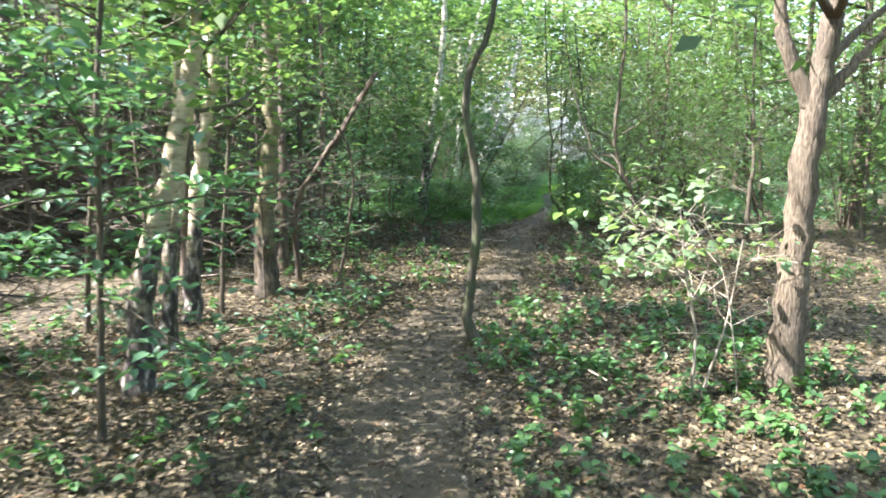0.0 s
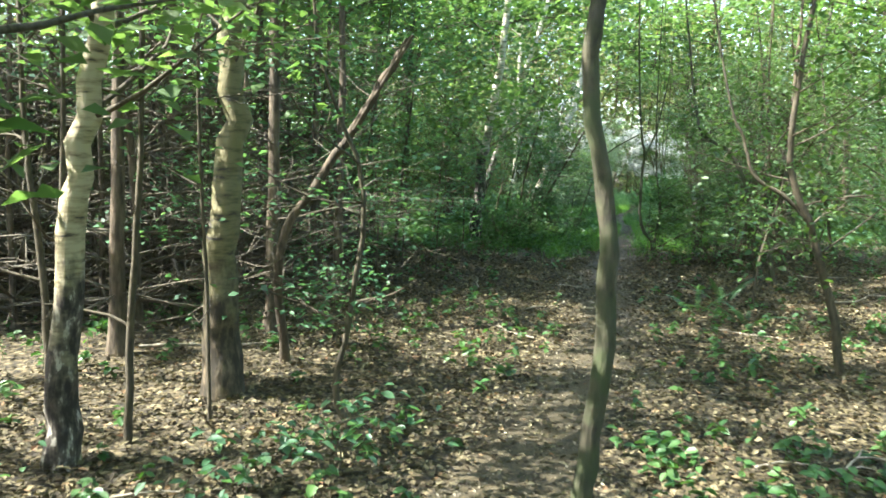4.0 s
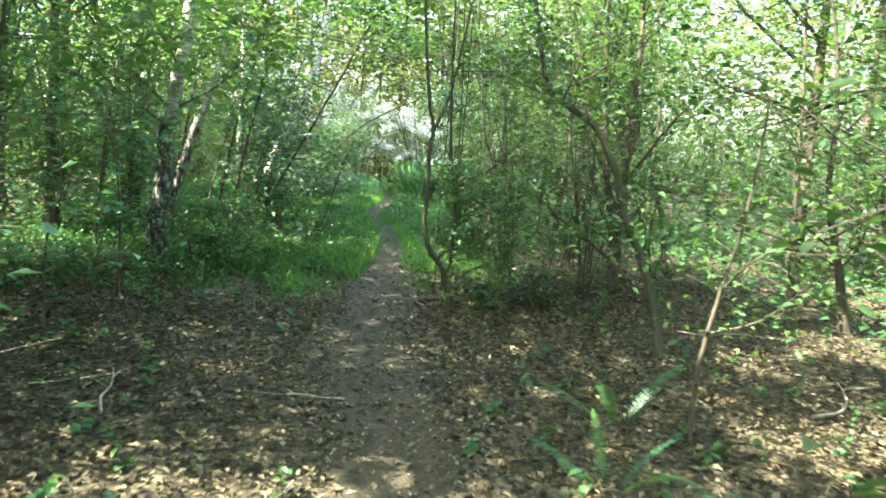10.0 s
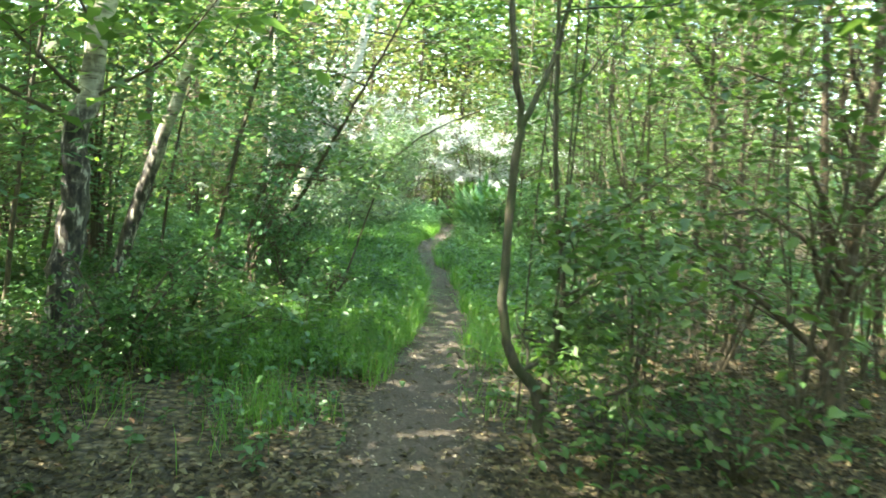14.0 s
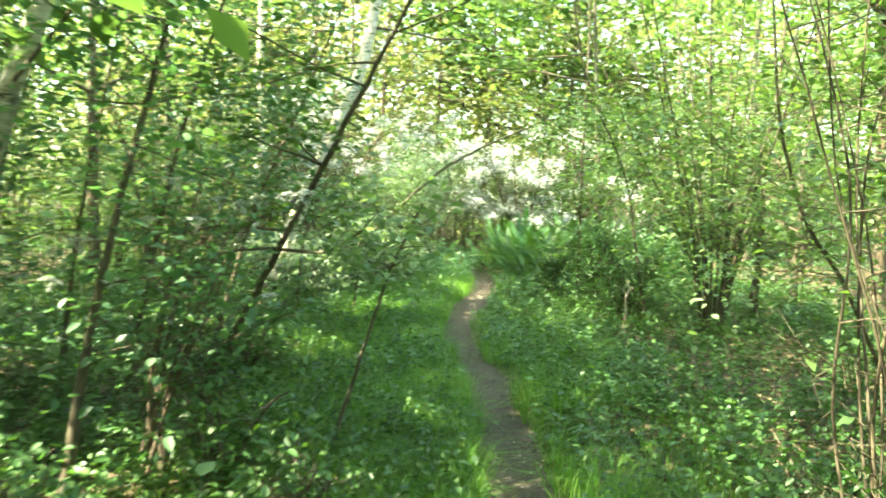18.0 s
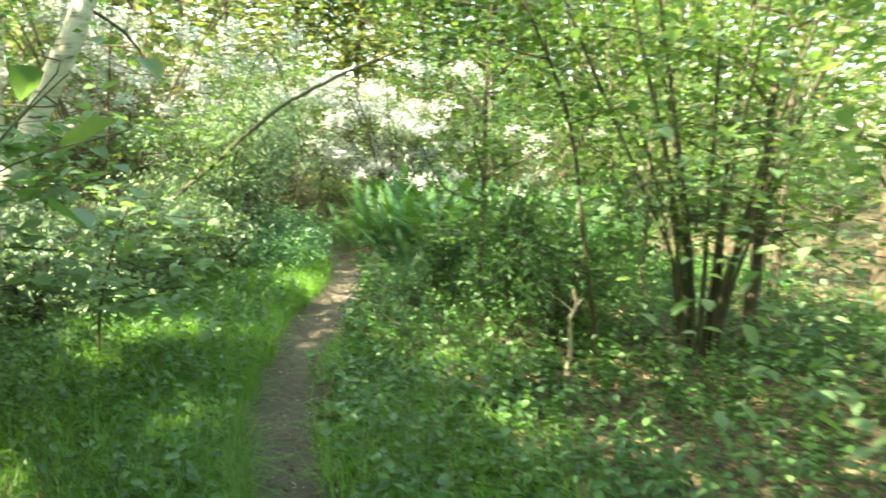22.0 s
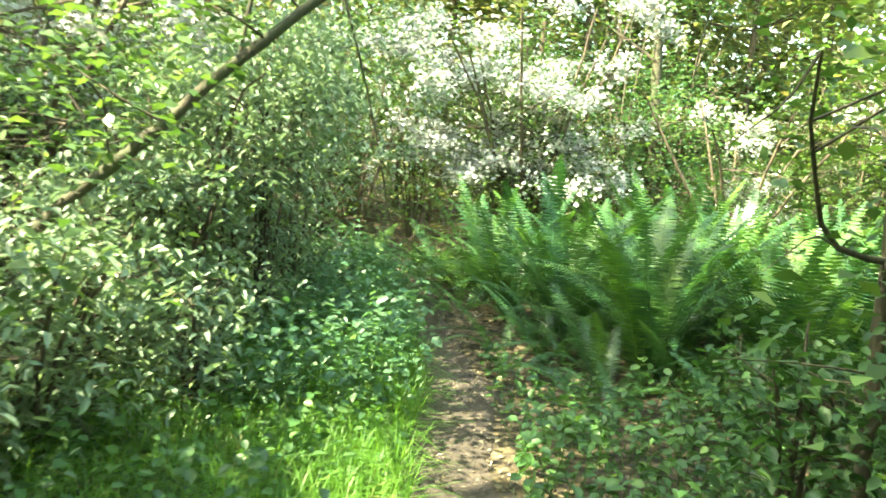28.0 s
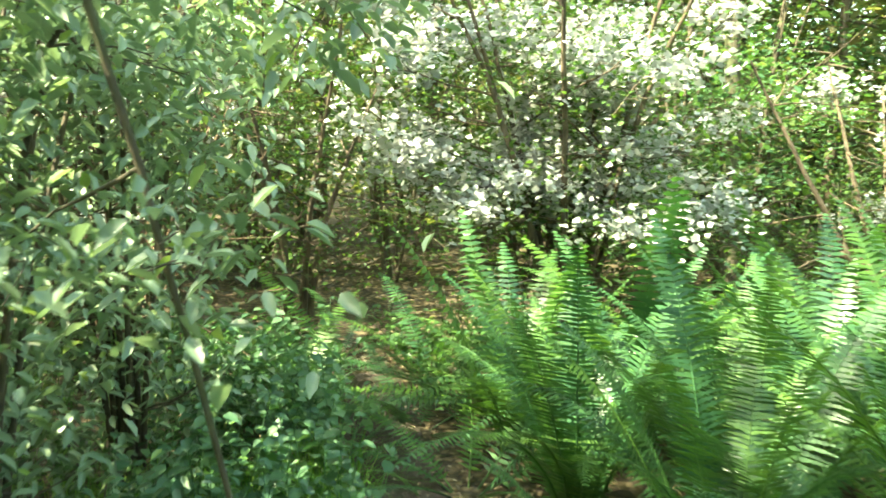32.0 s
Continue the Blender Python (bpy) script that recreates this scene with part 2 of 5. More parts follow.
# far leaves: the bright, washed look of sunlit distance is put into the colour
M_FARLEAF = leaf_material("sunlit_far_leaf", [(0.0, (0.11, 0.145, 0.06)), (0.5, (0.19, 0.225, 0.10)), (0.85, (0.28, 0.295, 0.155)), (1.0, (0.3, 0.24, 0.145))], 0.45, 0.5, 1.0)
M_ASH = bark_material("grey_dead_twig", (0.055, 0.046, 0.032), (0.18, 0.152, 0.112), 20.0, 0.3)


# ---- shapes ----
class Geo:
    """Vertices and four-cornered faces that are gathered before they become one mesh."""

    def __init__(self):
        self.v, self.f, self.n = [], [], 0

    def add(self, v, f):
        v, f = np.asarray(v, np.float32).reshape(-1, 3), np.asarray(f, np.int32).reshape(-1, 4)
        self.v.append(v)
        self.f.append(f + self.n)
        self.n += len(v)
        return self

    def mesh(self, name, mat, smooth=True):
        me = bpy.data.meshes.new(name)
        v, f = np.concatenate(self.v), np.concatenate(self.f)
        me.vertices.add(len(v))
        me.vertices.foreach_set("co", v.ravel())
        me.loops.add(f.size)
        me.loops.foreach_set("vertex_index", f.ravel())
        me.polygons.add(len(f))
        me.polygons.foreach_set("loop_start", np.arange(0, f.size, 4, dtype=np.int32))
        me.polygons.foreach_set("use_smooth", np.full(len(f), smooth))
        me.update(calc_edges=True)
        me.materials.append(mat)
        return me


def part(name, geo, mat, parent, label="", smooth=True):
    """One mesh under a thing or a part."""
    me = geo if isinstance(geo, bpy.types.Mesh) else geo.mesh(name, mat, smooth)
    ob = new(name, me)
    ob.parent = parent
    if label:
        ob["label"] = label
    return ob


def thing(name, base, label, category, group="", rz=0.0):
    ob = new(name)
    ob.empty_display_size = 0.1
    ob.matrix_world = Matrix.Translation(base) @ Matrix.Rotation(rz, 4, "Z")
    return tagged(ob, label, category, group)


def curve_through(pts, n):
    """n points of a smooth line through the given ones."""
    p = np.asarray(pts, float)
    p = np.vstack([2 * p[0] - p[1], p, 2 * p[-1] - p[-2]])
    out = []
    for s in np.linspace(0, len(p) - 3 - 1e-6, n):
        i, u = int(s), s - int(s)
        a, b, c, d = p[i:i + 4]
        out.append(0.5 * (2 * b + (c - a) * u + (2 * a - 5 * b + 4 * c - d) * u * u + (3 * b - 3 * c + d - a) * u ** 3))
    return np.array(out)


def tube(pts, radii, segs=7, rng=None, rough=0.0):
    p, r = np.asarray(pts, float), np.asarray(radii, float)
    d = np.gradient(p, axis=0)
    d /= np.linalg.norm(d, axis=1)[:, None] + 1e-9
    ref = np.array([1.0, 0, 0]) if abs(d[:, 0]).mean() < 0.7 else np.array([0, 1.0, 0])
    u = np.cross(d, ref)
    u /= np.linalg.norm(u, axis=1)[:, None]
    w = np.cross(d, u)
    a = np.arange(segs) * 2 * np.pi / segs
    rr = np.repeat(r[:, None], segs, 1)
    if rng is not None and rough:
        rr = rr * (1 + rough * rng.standard_normal(rr.shape))
    v = p[:, None] + rr[:, :, None] * (np.cos(a)[None, :, None] * u[:, None] + np.sin(a)[None, :, None] * w[:, None])
    i, j = np.meshgrid(np.arange(len(p) - 1), np.arange(segs), indexing="ij")
    k = (j + 1) % segs
    f = np.stack([i * segs + j, i * segs + k, (i + 1) * segs + k, (i + 1) * segs + j], -1)
    return v.reshape(-1, 3), f.reshape(-1, 4)


def leaf_blades(rng, c, size, width=0.62, droop=0.2, tilt=0.42, rich=False, fold=0.12, heading=None):
    """A leaf at each place: a folded rhomb, or where rich an ovate blade of two halves along its midrib."""
    n = len(c)
    ang = rng.uniform(0, 2 * np.pi, n) if heading is None else heading
    d = np.stack([np.cos(ang), np.sin(ang), rng.normal(-droop, 0.3, n)], 1)
    d /= np.linalg.norm(d, axis=1)[:, None]
    up = np.stack([rng.normal(0, tilt, n), rng.normal(0, tilt, n), np.ones(n)], 1)
    s = np.cross(up, d)
    s /= np.linalg.norm(s, axis=1)[:, None]
    nn = np.cross(d, s)
    L = (size * rng.uniform(0.65, 1.3, n))[:, None]
    W = L * width * 0.5
    if not rich:
        v = np.stack([c, c + d * L * 0.5 + s * W + nn * L * fold, c + d * L, c + d * L * 0.5 - s * W + nn * L * fold], 1)
        return v.reshape(-1, 3), np.arange(4 * n).reshape(n, 4)
    v = np.stack([c, c + d * L - nn * L * 0.1, c + d * L * 0.28 + s * W * 0.85 + nn * L * fold, c + d * L * 0.66 + s * W * 0.8 + nn * L * fold * 0.7,
                  c + d * L * 0.28 - s * W * 0.85 + nn * L * fold, c + d * L * 0.66 - s * W * 0.8 + nn * L * fold * 0.7], 1)
    k = 6 * np.arange(n)[:, None]
    f = np.concatenate([k + np.array([[0, 2, 3, 1]]), k + np.array([[0, 1, 5, 4]])])
    return v.reshape(-1, 3), f


def broad_leaf_mesh(name, mat, width, rng):
    """One broad leaf along +x, of length 1: rounded, toothed, folded along its midrib and curling down at the tip."""
    u = np.linspace(0, 1, 8)
    w = width * 0.5 * np.sin(np.pi * np.clip(u, 0.02, 0.985) ** 0.72) ** 0.8 * (1 + 0.07 * np.where(np.arange(8) % 2, 1, -1))
    z = -0.16 * u ** 2 + rng.normal(0, 0.012, 8)
    mid = np.stack([u, np.zeros(8), z], 1)
    left = np.stack([u - 0.03, w, z + 0.22 * w], 1)
    right = np.stack([u - 0.03, -w, z + 0.22 * w], 1)
    k = np.arange(7)
    return Geo().add(np.concatenate([left, mid, right]), np.concatenate([np.stack([k, k + 8, k + 9, k + 1], 1), np.stack([k + 8, k + 16, k + 17, k + 9], 1)])).mesh(name, mat)


def bumps(x, y):
    return 0.03 * np.sin(1.3 * x + 0.5) * np.sin(1.1 * y) + 0.018 * np.sin(2.7 * x + 1) * np.cos(2.3 * y) + 0.012 * np.sin(5.1 * x + 2 * y)


PATH_LINE = [(-6.0, -0.1), (0.0, -0.15), (3.3, -0.2), (4.8, -0.22), (6.3, -0.12), (7.6, 0.22), (8.6, 0.45), (10.2, 0.88), (12.0, 1.1), (13.5, 1.22), (14.4, 1.36), (15.4, 1.7),
             (16.6, 1.86), (18.0, 2.25), (19.6, 2.56), (21.3, 2.8), (23.1, 2.88), (24.2, 3.06), (25.7, 3.46), (27.0, 3.9), (28.4, 4.22), (30.6, 4.5), (32.0, 4.6), (36.0, 4.2)]
PATH_HALF = [(-6, 0.34), (6, 0.33), (10, 0.31), (16, 0.29), (20, 0.19), (24, 0.19), (26, 0.22), (28, 0.19), (32, 0.17)]


def path_x(y):
    return np.interp(y, [p[0] for p in PATH_LINE], [p[1] for p in PATH_LINE])


def path_half(y):
    return np.interp(y, [p[0] for p in PATH_HALF], [p[1] for p in PATH_HALF])


def ground_z(x, y):
    off = np.abs(x - path_x(y)) / path_half(y)
    return bumps(x, y) * np.clip(off * 0.5, 0.15, 1) - 0.02 * np.exp(-off ** 2)


def walkway_clear(p, half=0.8):
    """False for places that hang into the walkway at body height."""
    p = np.atleast_2d(p)
    inside = (np.abs(p[:, 0] - path_x(p[:, 1])) < half) & (p[:, 2] > 0.45) & (p[:, 2] < 2.5) & (p[:, 1] < 28.4)
    return ~inside


# ---- the ground and the trodden path ----
def build_ground():
    far = np.array([45, 70, 120, 250, 600.0])
    xs = np.concatenate([-far[::-1], np.arange(-30, 36, 0.45), far])
    ys = np.concatenate([-far[::-1] + 15, np.arange(-14, 46, 0.45), far + 15])
    X, Y = np.meshgrid(xs, ys, indexing="ij")
    Z = ground_z(X, Y)
    nx, ny = X.shape
    i, j = np.meshgrid(np.arange(nx - 1), np.arange(ny - 1), indexing="ij")
    f = np.stack([i * ny + j, (i + 1) * ny + j, (i + 1) * ny + j + 1, i * ny + j + 1], -1)
    g = Geo().add(np.stack([X, Y, Z], -1), f)
    tagged(new("ground", g.mesh("ground", M_SOIL)), "dark brown woodland soil under fallen leaves", "ground", kind="structure")
    rng = np.random.default_rng(4)
    y = np.arange(-5, 32.2, 0.12)
    u = np.linspace(-1, 1, 11)
    wob = [np.convolve(rng.normal(0, 0.2, len(y) + 8), np.ones(5) / 3.2, "same")[4:-4] for _ in range(2)]
    half = path_half(y)
    left, right = half * (1.15 + wob[0]), half * (1.15 + wob[1])
    X = path_x(y)[:, None] + np.where(u < 0, u * left[:, None], u * right[:, None])
    Y = np.repeat(y[:, None], len(u), 1)
    Z = ground_z(X, Y) + 0.016 * (1 - u ** 4) - 0.012 * np.abs(u) ** 6 + rng.normal(0, 0.003, X.shape)
    n, m = X.shape
    i, j = np.meshgrid(np.arange(n - 1), np.arange(m - 1), indexing="ij")
    f = np.stack([i * m + j, i * m + j + 1, (i + 1) * m + j + 1, (i + 1) * m + j], -1)
    g = Geo().add(np.stack([X, Y, Z + 0.004], -1), f)
    tagged(new("path", g.mesh("path", M_PATH)), "narrow trodden footpath of grey-brown earth", "path", kind="structure")


build_ground()


# ---- trees ----
def grow(name, label, base, line, r0, r1, bark, leaf, rng, limbs=(), twigs=5, leaves=1500, size=0.085, spray=(0.22, 0.22, 0.07), crown_at=0.35, category="tree",
         group="", flare=1.5, more=(), rich=False, keep=None, segs=9, leaf_label="", reach=0.55, droop=0.2, rough=0.05, blossom=0, blossom_size=0.05, clump=1, lw=0.62, tilt=0.42, blossom_from=0.0, pieces=(), joined=False, leafy=0.0, room=0.85, fine=1.0, twig=None):
    """A tree from its trunk's line, further stems, limbs as (height share, bearing, length, rise) and leaf sprays along limbs and twigs."""
    bx, by = base
    if size < 0.13 and not pieces:
        size, leaves = size * 0.8, int(leaves * 1.5)
    root = thing(name, (bx, by, float(ground_z(bx, by)) - 0.03), label, category, group)
    tips = []
    stems = [(line, r0, r1)] + list(more)
    curves, wood_of = [], []
    for k, (ln, ra, rb) in enumerate(stems):
        n = max(9, int(len(ln) * 4))
        p = curve_through(ln, n)
        p[1:-1] += rng.normal(0, ra * 0.12, (n - 2, 3))
        s = np.linspace(0, 1, n)
        r = ra + (rb - ra) * s
        if k == 0:
            r *= 1 + (flare - 1) * np.exp(-p[:, 2] / (ra * 2.2 + 0.01))
        wood_of.append(part("trunk" if k == 0 else "stem", Geo().add(*tube(p, r, segs if ra > 0.028 else 6, rng, rough)), bark, root))
        curves.append((p, r))
    tw = Geo()
    home = np.array([bx, by, 0.0])
    for h, bear, length, rise, *which in limbs:
        p, r = curves[which[0] if which else 0]
        i = min(int(h * (len(p) - 1)), len(p) - 2)
        o = p[i]
        d = np.array([math.cos(bear), math.sin(bear), rise])
        d /= np.linalg.norm(d)
        q = [o]
        for _ in range(5):
            d = d + rng.normal(0, 0.16, 3) + np.array([0, 0, 0.04 - 0.05 * droop])
            d /= np.linalg.norm(d)
            q.append(q[-1] + d * length / 5)
        q = curve_through(q, 12)
        if not walkway_clear(q + home, room * 0.8).all():
            continue
        rl = max(min(r[i] * 0.6, 0.012 + length * 0.012) * fine, 0.004)
        wood = twig or M_TWIG if bark in (M_BIRCH, M_BIRCH_DULL, M_OLIVE) or fine < 1 else bark
        if joined:
            tw.add(*tube(q[[0, 5, 11]], np.linspace(rl, rl * 0.25, 3), 3))
        else:
            part("limb", Geo().add(*tube(q[[0, 1, 3, 5, 7, 9, 11]], np.linspace(rl, rl * 0.25, 7), 5, rng, 0.04)), wood, wood_of[which[0] if which else 0])
        for _ in range(twigs):
            j = rng.integers(3, 12)
            e = rng.normal(0, 1, 3) * (1, 1, 0.45)
            e = e / np.linalg.norm(e) + 0.5 * d
            ln = length * rng.uniform(0.2, reach)
            a, b = q[j] + e * ln * 0.5 + rng.normal(0, 0.03, 3), q[j] + e * ln - np.array([0, 0, droop * 0.3 * ln])
            t = curve_through([q[j], a, b], 6)
            if not walkway_clear(t + home, room * 0.8).all():
                continue
            if joined:
                tw.add(*tube(t[[0, 5]], [rl * 0.35, 0.002], 3))
                tips += [(t[k], 1.0) for k in (2, 3, 4, 5)] if h >= leafy else []
                continue
            tw.add(*tube(t[[0, 2, 3, 5]], np.linspace(rl * 0.35, 0.0015, 4), 3))
            if h >= leafy:
                tips += [(t[2], 0.6), (t[3], 1.0), (t[4], 1.0), (t[5], 1.0)]
        if h >= leafy:
            tips += [(q[9], 0.7), (q[11], 1.0)]
    if tw.n:
        part("branchwork" if joined else "twig_spray", tw, twig or (M_TWIG if bark is not M_DEAD else M_DEAD), root)["kind"] = "stuff"
    if leaves and tips:
        P = np.array([t[0] for t in tips])
        w = np.array([t[1] for t in tips])
        idx = rng.choice(len(P), leaves, p=w / w.sum())
        c = P[idx] + rng.normal(0, 1, (leaves, 3)) * spray
        c = c[c[:, 2] > 0.1]
        c = c[walkway_clear(c + home, room)]
        if keep is not None:
            c = c[keep(c + (bx, by, 0))]
        for k, at in enumerate(c if pieces else ()):
            ob = part("leaf", pieces[k % len(pieces)], None, root)
            ob.matrix_local = Matrix.Translation(at) @ Euler((rng.normal(0, tilt), rng.normal(0.12, tilt), rng.uniform(0, 6.28))).to_matrix().to_4x4() @ Matrix.Scale(size * rng.uniform(0.6, 1.25), 4)
        sizes = size
        # big crowns: high leaves, mostly out of view, are enlarged to deepen the shade below
        if size > 0.2 and len(c):
            low = c[c[:, 2] < 4.6]
            c = np.concatenate([c[c[:, 2] >= 4.6]] + [low + rng.normal(0, 0.14, low.shape) for _ in range(2)])
            c = c[walkway_clear(c + home, room)]
            sizes = np.where(c[:, 2] >= 4.6, size * 1.25, 0.09)
        crown = root
        if len(c) and not pieces:
            crown = part("crown", Geo().add(*leaf_blades(rng, c, sizes, width=lw, droop=droop, rich=rich, tilt=tilt)), leaf, root, leaf_label)
        if blossom:
            idx = np.repeat(rng.choice(len(P), blossom // clump, p=w / w.sum()), clump)
            o = P[idx] + np.repeat(rng.normal(0, 0.7, (blossom // clump, 3)), clump, 0) * spray + rng.normal(0, 1, (len(idx), 3)) * ((0.13, 0.13, 0.05) if clump > 10 else (0.055, 0.055, 0.04) if clump > 1 else (0.02, 0.02, 0.02))
            o = o[walkway_clear(o + home, room) & (o[:, 2] > blossom_from)]
            o = np.repeat(o, 12, 0) + rng.normal(0, blossom_size * 0.55, (len(o) * 12, 3))
            part("blossom", Geo().add(*leaf_blades(rng, o, blossom_size * 0.62, width=0.95, tilt=0.9, droop=0)), M_PETAL, crown, "dense clusters of small white flowers")
    return root


def ring_limbs(rng, n, h0, h1, length, rise, which=None):
    return [(rng.uniform(h0, h1), rng.uniform(0, 2 * math.pi), length * rng.uniform(0.6, 1.25), rise + rng.normal(0, 0.2), *(() if which is None else (which,))) for _ in range(n)]


def sun_foot(c):
    """Where the sun's rays through these places meet the ground."""
    k = c[:, 2] / SUN.z
    return c[:, 0] - SUN.x * k, c[:, 1] - SUN.y * k


# ground spots (x, y, radius) to be sunlit; unseen crown leaves towards the sun are removed
SUN_SPOTS = [(2.3, 4.3, 0.6), (1.55, 3.9, 0.4), (1.7, 4.75, 0.5), (2.25, 4.9, 0.8), (3.2, 5.05, 0.9), (3.8, 5.2, 0.6), (-1.4, 7.5, 0.4), (-3.5, 8.7, 0.7), (-3.3, 6.5, 0.6), (1.0, 7.3, 0.35), (1.9, 7.8, 0.4),
          (-0.2, 9.3, 0.45), (-0.6, 9.7, 0.4), (0.2, 9.65, 0.35), (0.5, 9.2, 0.4), (0.05, 8.1, 0.4), (1.0, 8.25, 0.35), (-2.1, 8.0, 0.5), (-2.6, 8.1, 0.5), (-1.5, 8.9, 0.4), (-1.6, 7.85, 0.4),
          (3.3, 11.5, 0.45), (3.8, 11.3, 0.55), (4.2, 10.75, 0.45), (2.35, 9.95, 0.3), (2.75, 9.7, 0.32), (4.7, 10.7, 0.5), (4.05, 13.4, 0.4), (5.1, 13.5, 0.5), (5.6, 12.2, 0.5),
          (4.2, 22.7, 0.3), (4.8, 22.6, 0.3), (9.0, 26.3, 1.2), (8.0, 23.5, 0.6), (9.5, 20.0, 0.8), (3.76, 26.8, 0.3), (4.07, 27.4, 0.3), (4.47, 27.4, 0.25),
          (4.26, 29.0, 0.25), (5.04, 33.1, 0.5), (4.95, 32.6, 0.3), (6.2, 35.0, 1.2), (4.4, 35.5, 1.0), (1.0, 37.5, 2.5), (7.5, 37.5, 2.5), (11.0, 34.0, 2.0), (7.3, 32.7, 0.45), (8.3, 29.6, 0.7), (9.2, 31.6, 0.6), (3.95, 29.3, 0.8), (3.5, 27.9, 0.8), (2.6, 28.9, 0.7), (4.3, 30.6, 0.5), (1.9, 25.4, 0.4), (3.0, 24.8, 0.35), (7.5, 15.5, 0.9), (7.0, 18.0, 0.8), (2.6, 23.2, 0.3), (1.6, 22.6, 0.4)]


def crown_gaps(c):
    """Crowns are broken: leaves stand in drifts, with holes cut so sun falls on the listed spots."""
    x, y = sun_foot(c)
    n = np.sin(1.7 * x + 0.9 * np.sin(1.1 * y)) * np.sin(1.5 * y + 1.3 * np.sin(0.8 * x)) + 0.45 * np.sin(4.3 * x + y) * np.sin(3.9 * y - x)
    open_ = np.where((x < path_x(y) - 0.2) & (y < 25), -0.4, -1.08)
    open_ = np.where((y > 12.6) & (y < 15.6), -1.3, open_)
    for gx, gy, gr in SUN_SPOTS:
        open_ = np.maximum(open_, 3.0 - 2.9 * np.hypot(x - gx, y - gy) / (gr * (1.2 if gy < 14 else 1.0)))
    # crowns thinned here to let more sky light down on the scrub
    clearing = (np.abs(c[:, 0] - 4.4) < 3.4) & (np.abs(c[:, 1] - 28.8) < 5.2) & (c[:, 2] > 2.8)
    return np.where(clearing, n > 0.45, n > open_)


R = np.random.default_rng(11)
BROAD = [broad_leaf_mesh("leaf", M_PALE, w, R) for w in (0.72, 0.8, 0.66, 0.76)]

# slender birches by the start of the path
grow("birch_tree", "leaning birch with pale bark and a dark cracked foot", (-1.85, 4.72), [(0, 0, 0), (0.05, 0, 0.6), (0.2, 0.02, 1.2), (0.36, 0.03, 1.8), (0.5, 0.05, 2.6), (0.8, 0.1, 5), (1.0, 0.2, 8.5)], 0.085, 0.03, M_BIRCH_DULL, M_CANOPY, R,
     ring_limbs(R, 9, 0.5, 0.98, 1.7, 0.5), leaves=2600, size=0.12, keep=crown_gaps, spray=(0.4, 0.4, 0.2), fine=0.6, flare=1.35)
grow("birch_tree", "pale birch trunk standing close behind another", (-2.02, 5.75), [(0, 0, 0), (0.05, 0, 0.7), (0.14, 0.02, 1.5), (0.2, 0, 2.6), (0.3, 0.1, 5), (0.2, 0.2, 8)], 0.06, 0.03, M_BIRCH_DULL, M_CANOPY, R,
     ring_limbs(R, 8, 0.5, 0.98, 1.6, 0.5), leaves=2400, size=0.12, keep=crown_gaps, spray=(0.4, 0.4, 0.2))
grow("birch_tree", "birch with a black cracked foot and pale upper bark", (-2.22, 6.95), [(0, 0, 0), (0.03, 0, 0.5), (0.1, 0, 1.2), (0.2, 0, 1.8), (0.3, 0, 2.6), (0.35, 0, 5), (0.5, 0.1, 9)], 0.082, 0.03, M_BIRCH_DULL, M_CANOPY, R,
     ring_limbs(R, 9, 0.5, 0.98, 1.7, 0.5), leaves=2600, size=0.12, keep=crown_gaps, spray=(0.4, 0.4, 0.2), fine=0.6, flare=1.2)
grow("tree", "stout upright trunk, dark rough foot, olive bark above", (-1.80, 8.08), [(0, 0, 0), (0, 0, 0.6), (0.03, 0, 1.2), (0.08, 0, 1.8), (0.1, 0, 2.7), (0.15, 0.1, 5), (0.2, 0.2, 9)], 0.115, 0.04, M_OLIVE, M_CANOPY, R,
     ring_limbs(R, 6, 0.15, 0.35, 0.7, 0.2) + ring_limbs(R, 10, 0.5, 0.98, 1.9, 0.5), leaves=2800, size=0.12, keep=crown_gaps, spray=(0.45, 0.45, 0.2), flare=1.3, leafy=0.4, twigs=4, fine=0.4)
for bx, by, lean, r in ((-2.05, 7.3, 0.12, 0.022), (-1.72, 7.62, -0.03, 0.012), (-2.6, 7.6, 0.1, 0.02), (-3.1, 8.4, -0.1, 0.03), (-2.9, 6.4, 0.15, 0.025)):
    grow("sapling", "thin bare pole of a sapling", (bx, by), [(0, 0, 0), (lean * 0.3, 0.02, 0.8), (lean, 0, 1.7), (lean * 1.2, 0.05, 3.2), (lean * 1.6, 0.1, 5)], r, 0.008, M_TWIG, M_CANOPY, R,
         ring_limbs(R, 7, 0.2, 0.95, 0.6, 0.35), twigs=4, leaves=200, size=0.08, category="sapling", flare=1.15, leafy=0.6)
grow("sapling", "thin crooked cherry sapling with a hooked foot", (-0.93, 7.72), [(0, 0, 0), (-0.09, 0, 0.22), (-0.02, 0, 0.6), (0.06, 0.02, 1.15), (0.04, 0.03, 1.5), (-0.08, 0.04, 1.8), (-0.2, 0.05, 2.2), (-0.25, 0.1, 3)], 0.022, 0.008, M_TWIG, M_MAPLE, R,
     ring_limbs(R, 9, 0.2, 0.95, 0.7, 0.3), leaves=330, size=0.07, category="sapling", flare=1.2, leafy=0.3)
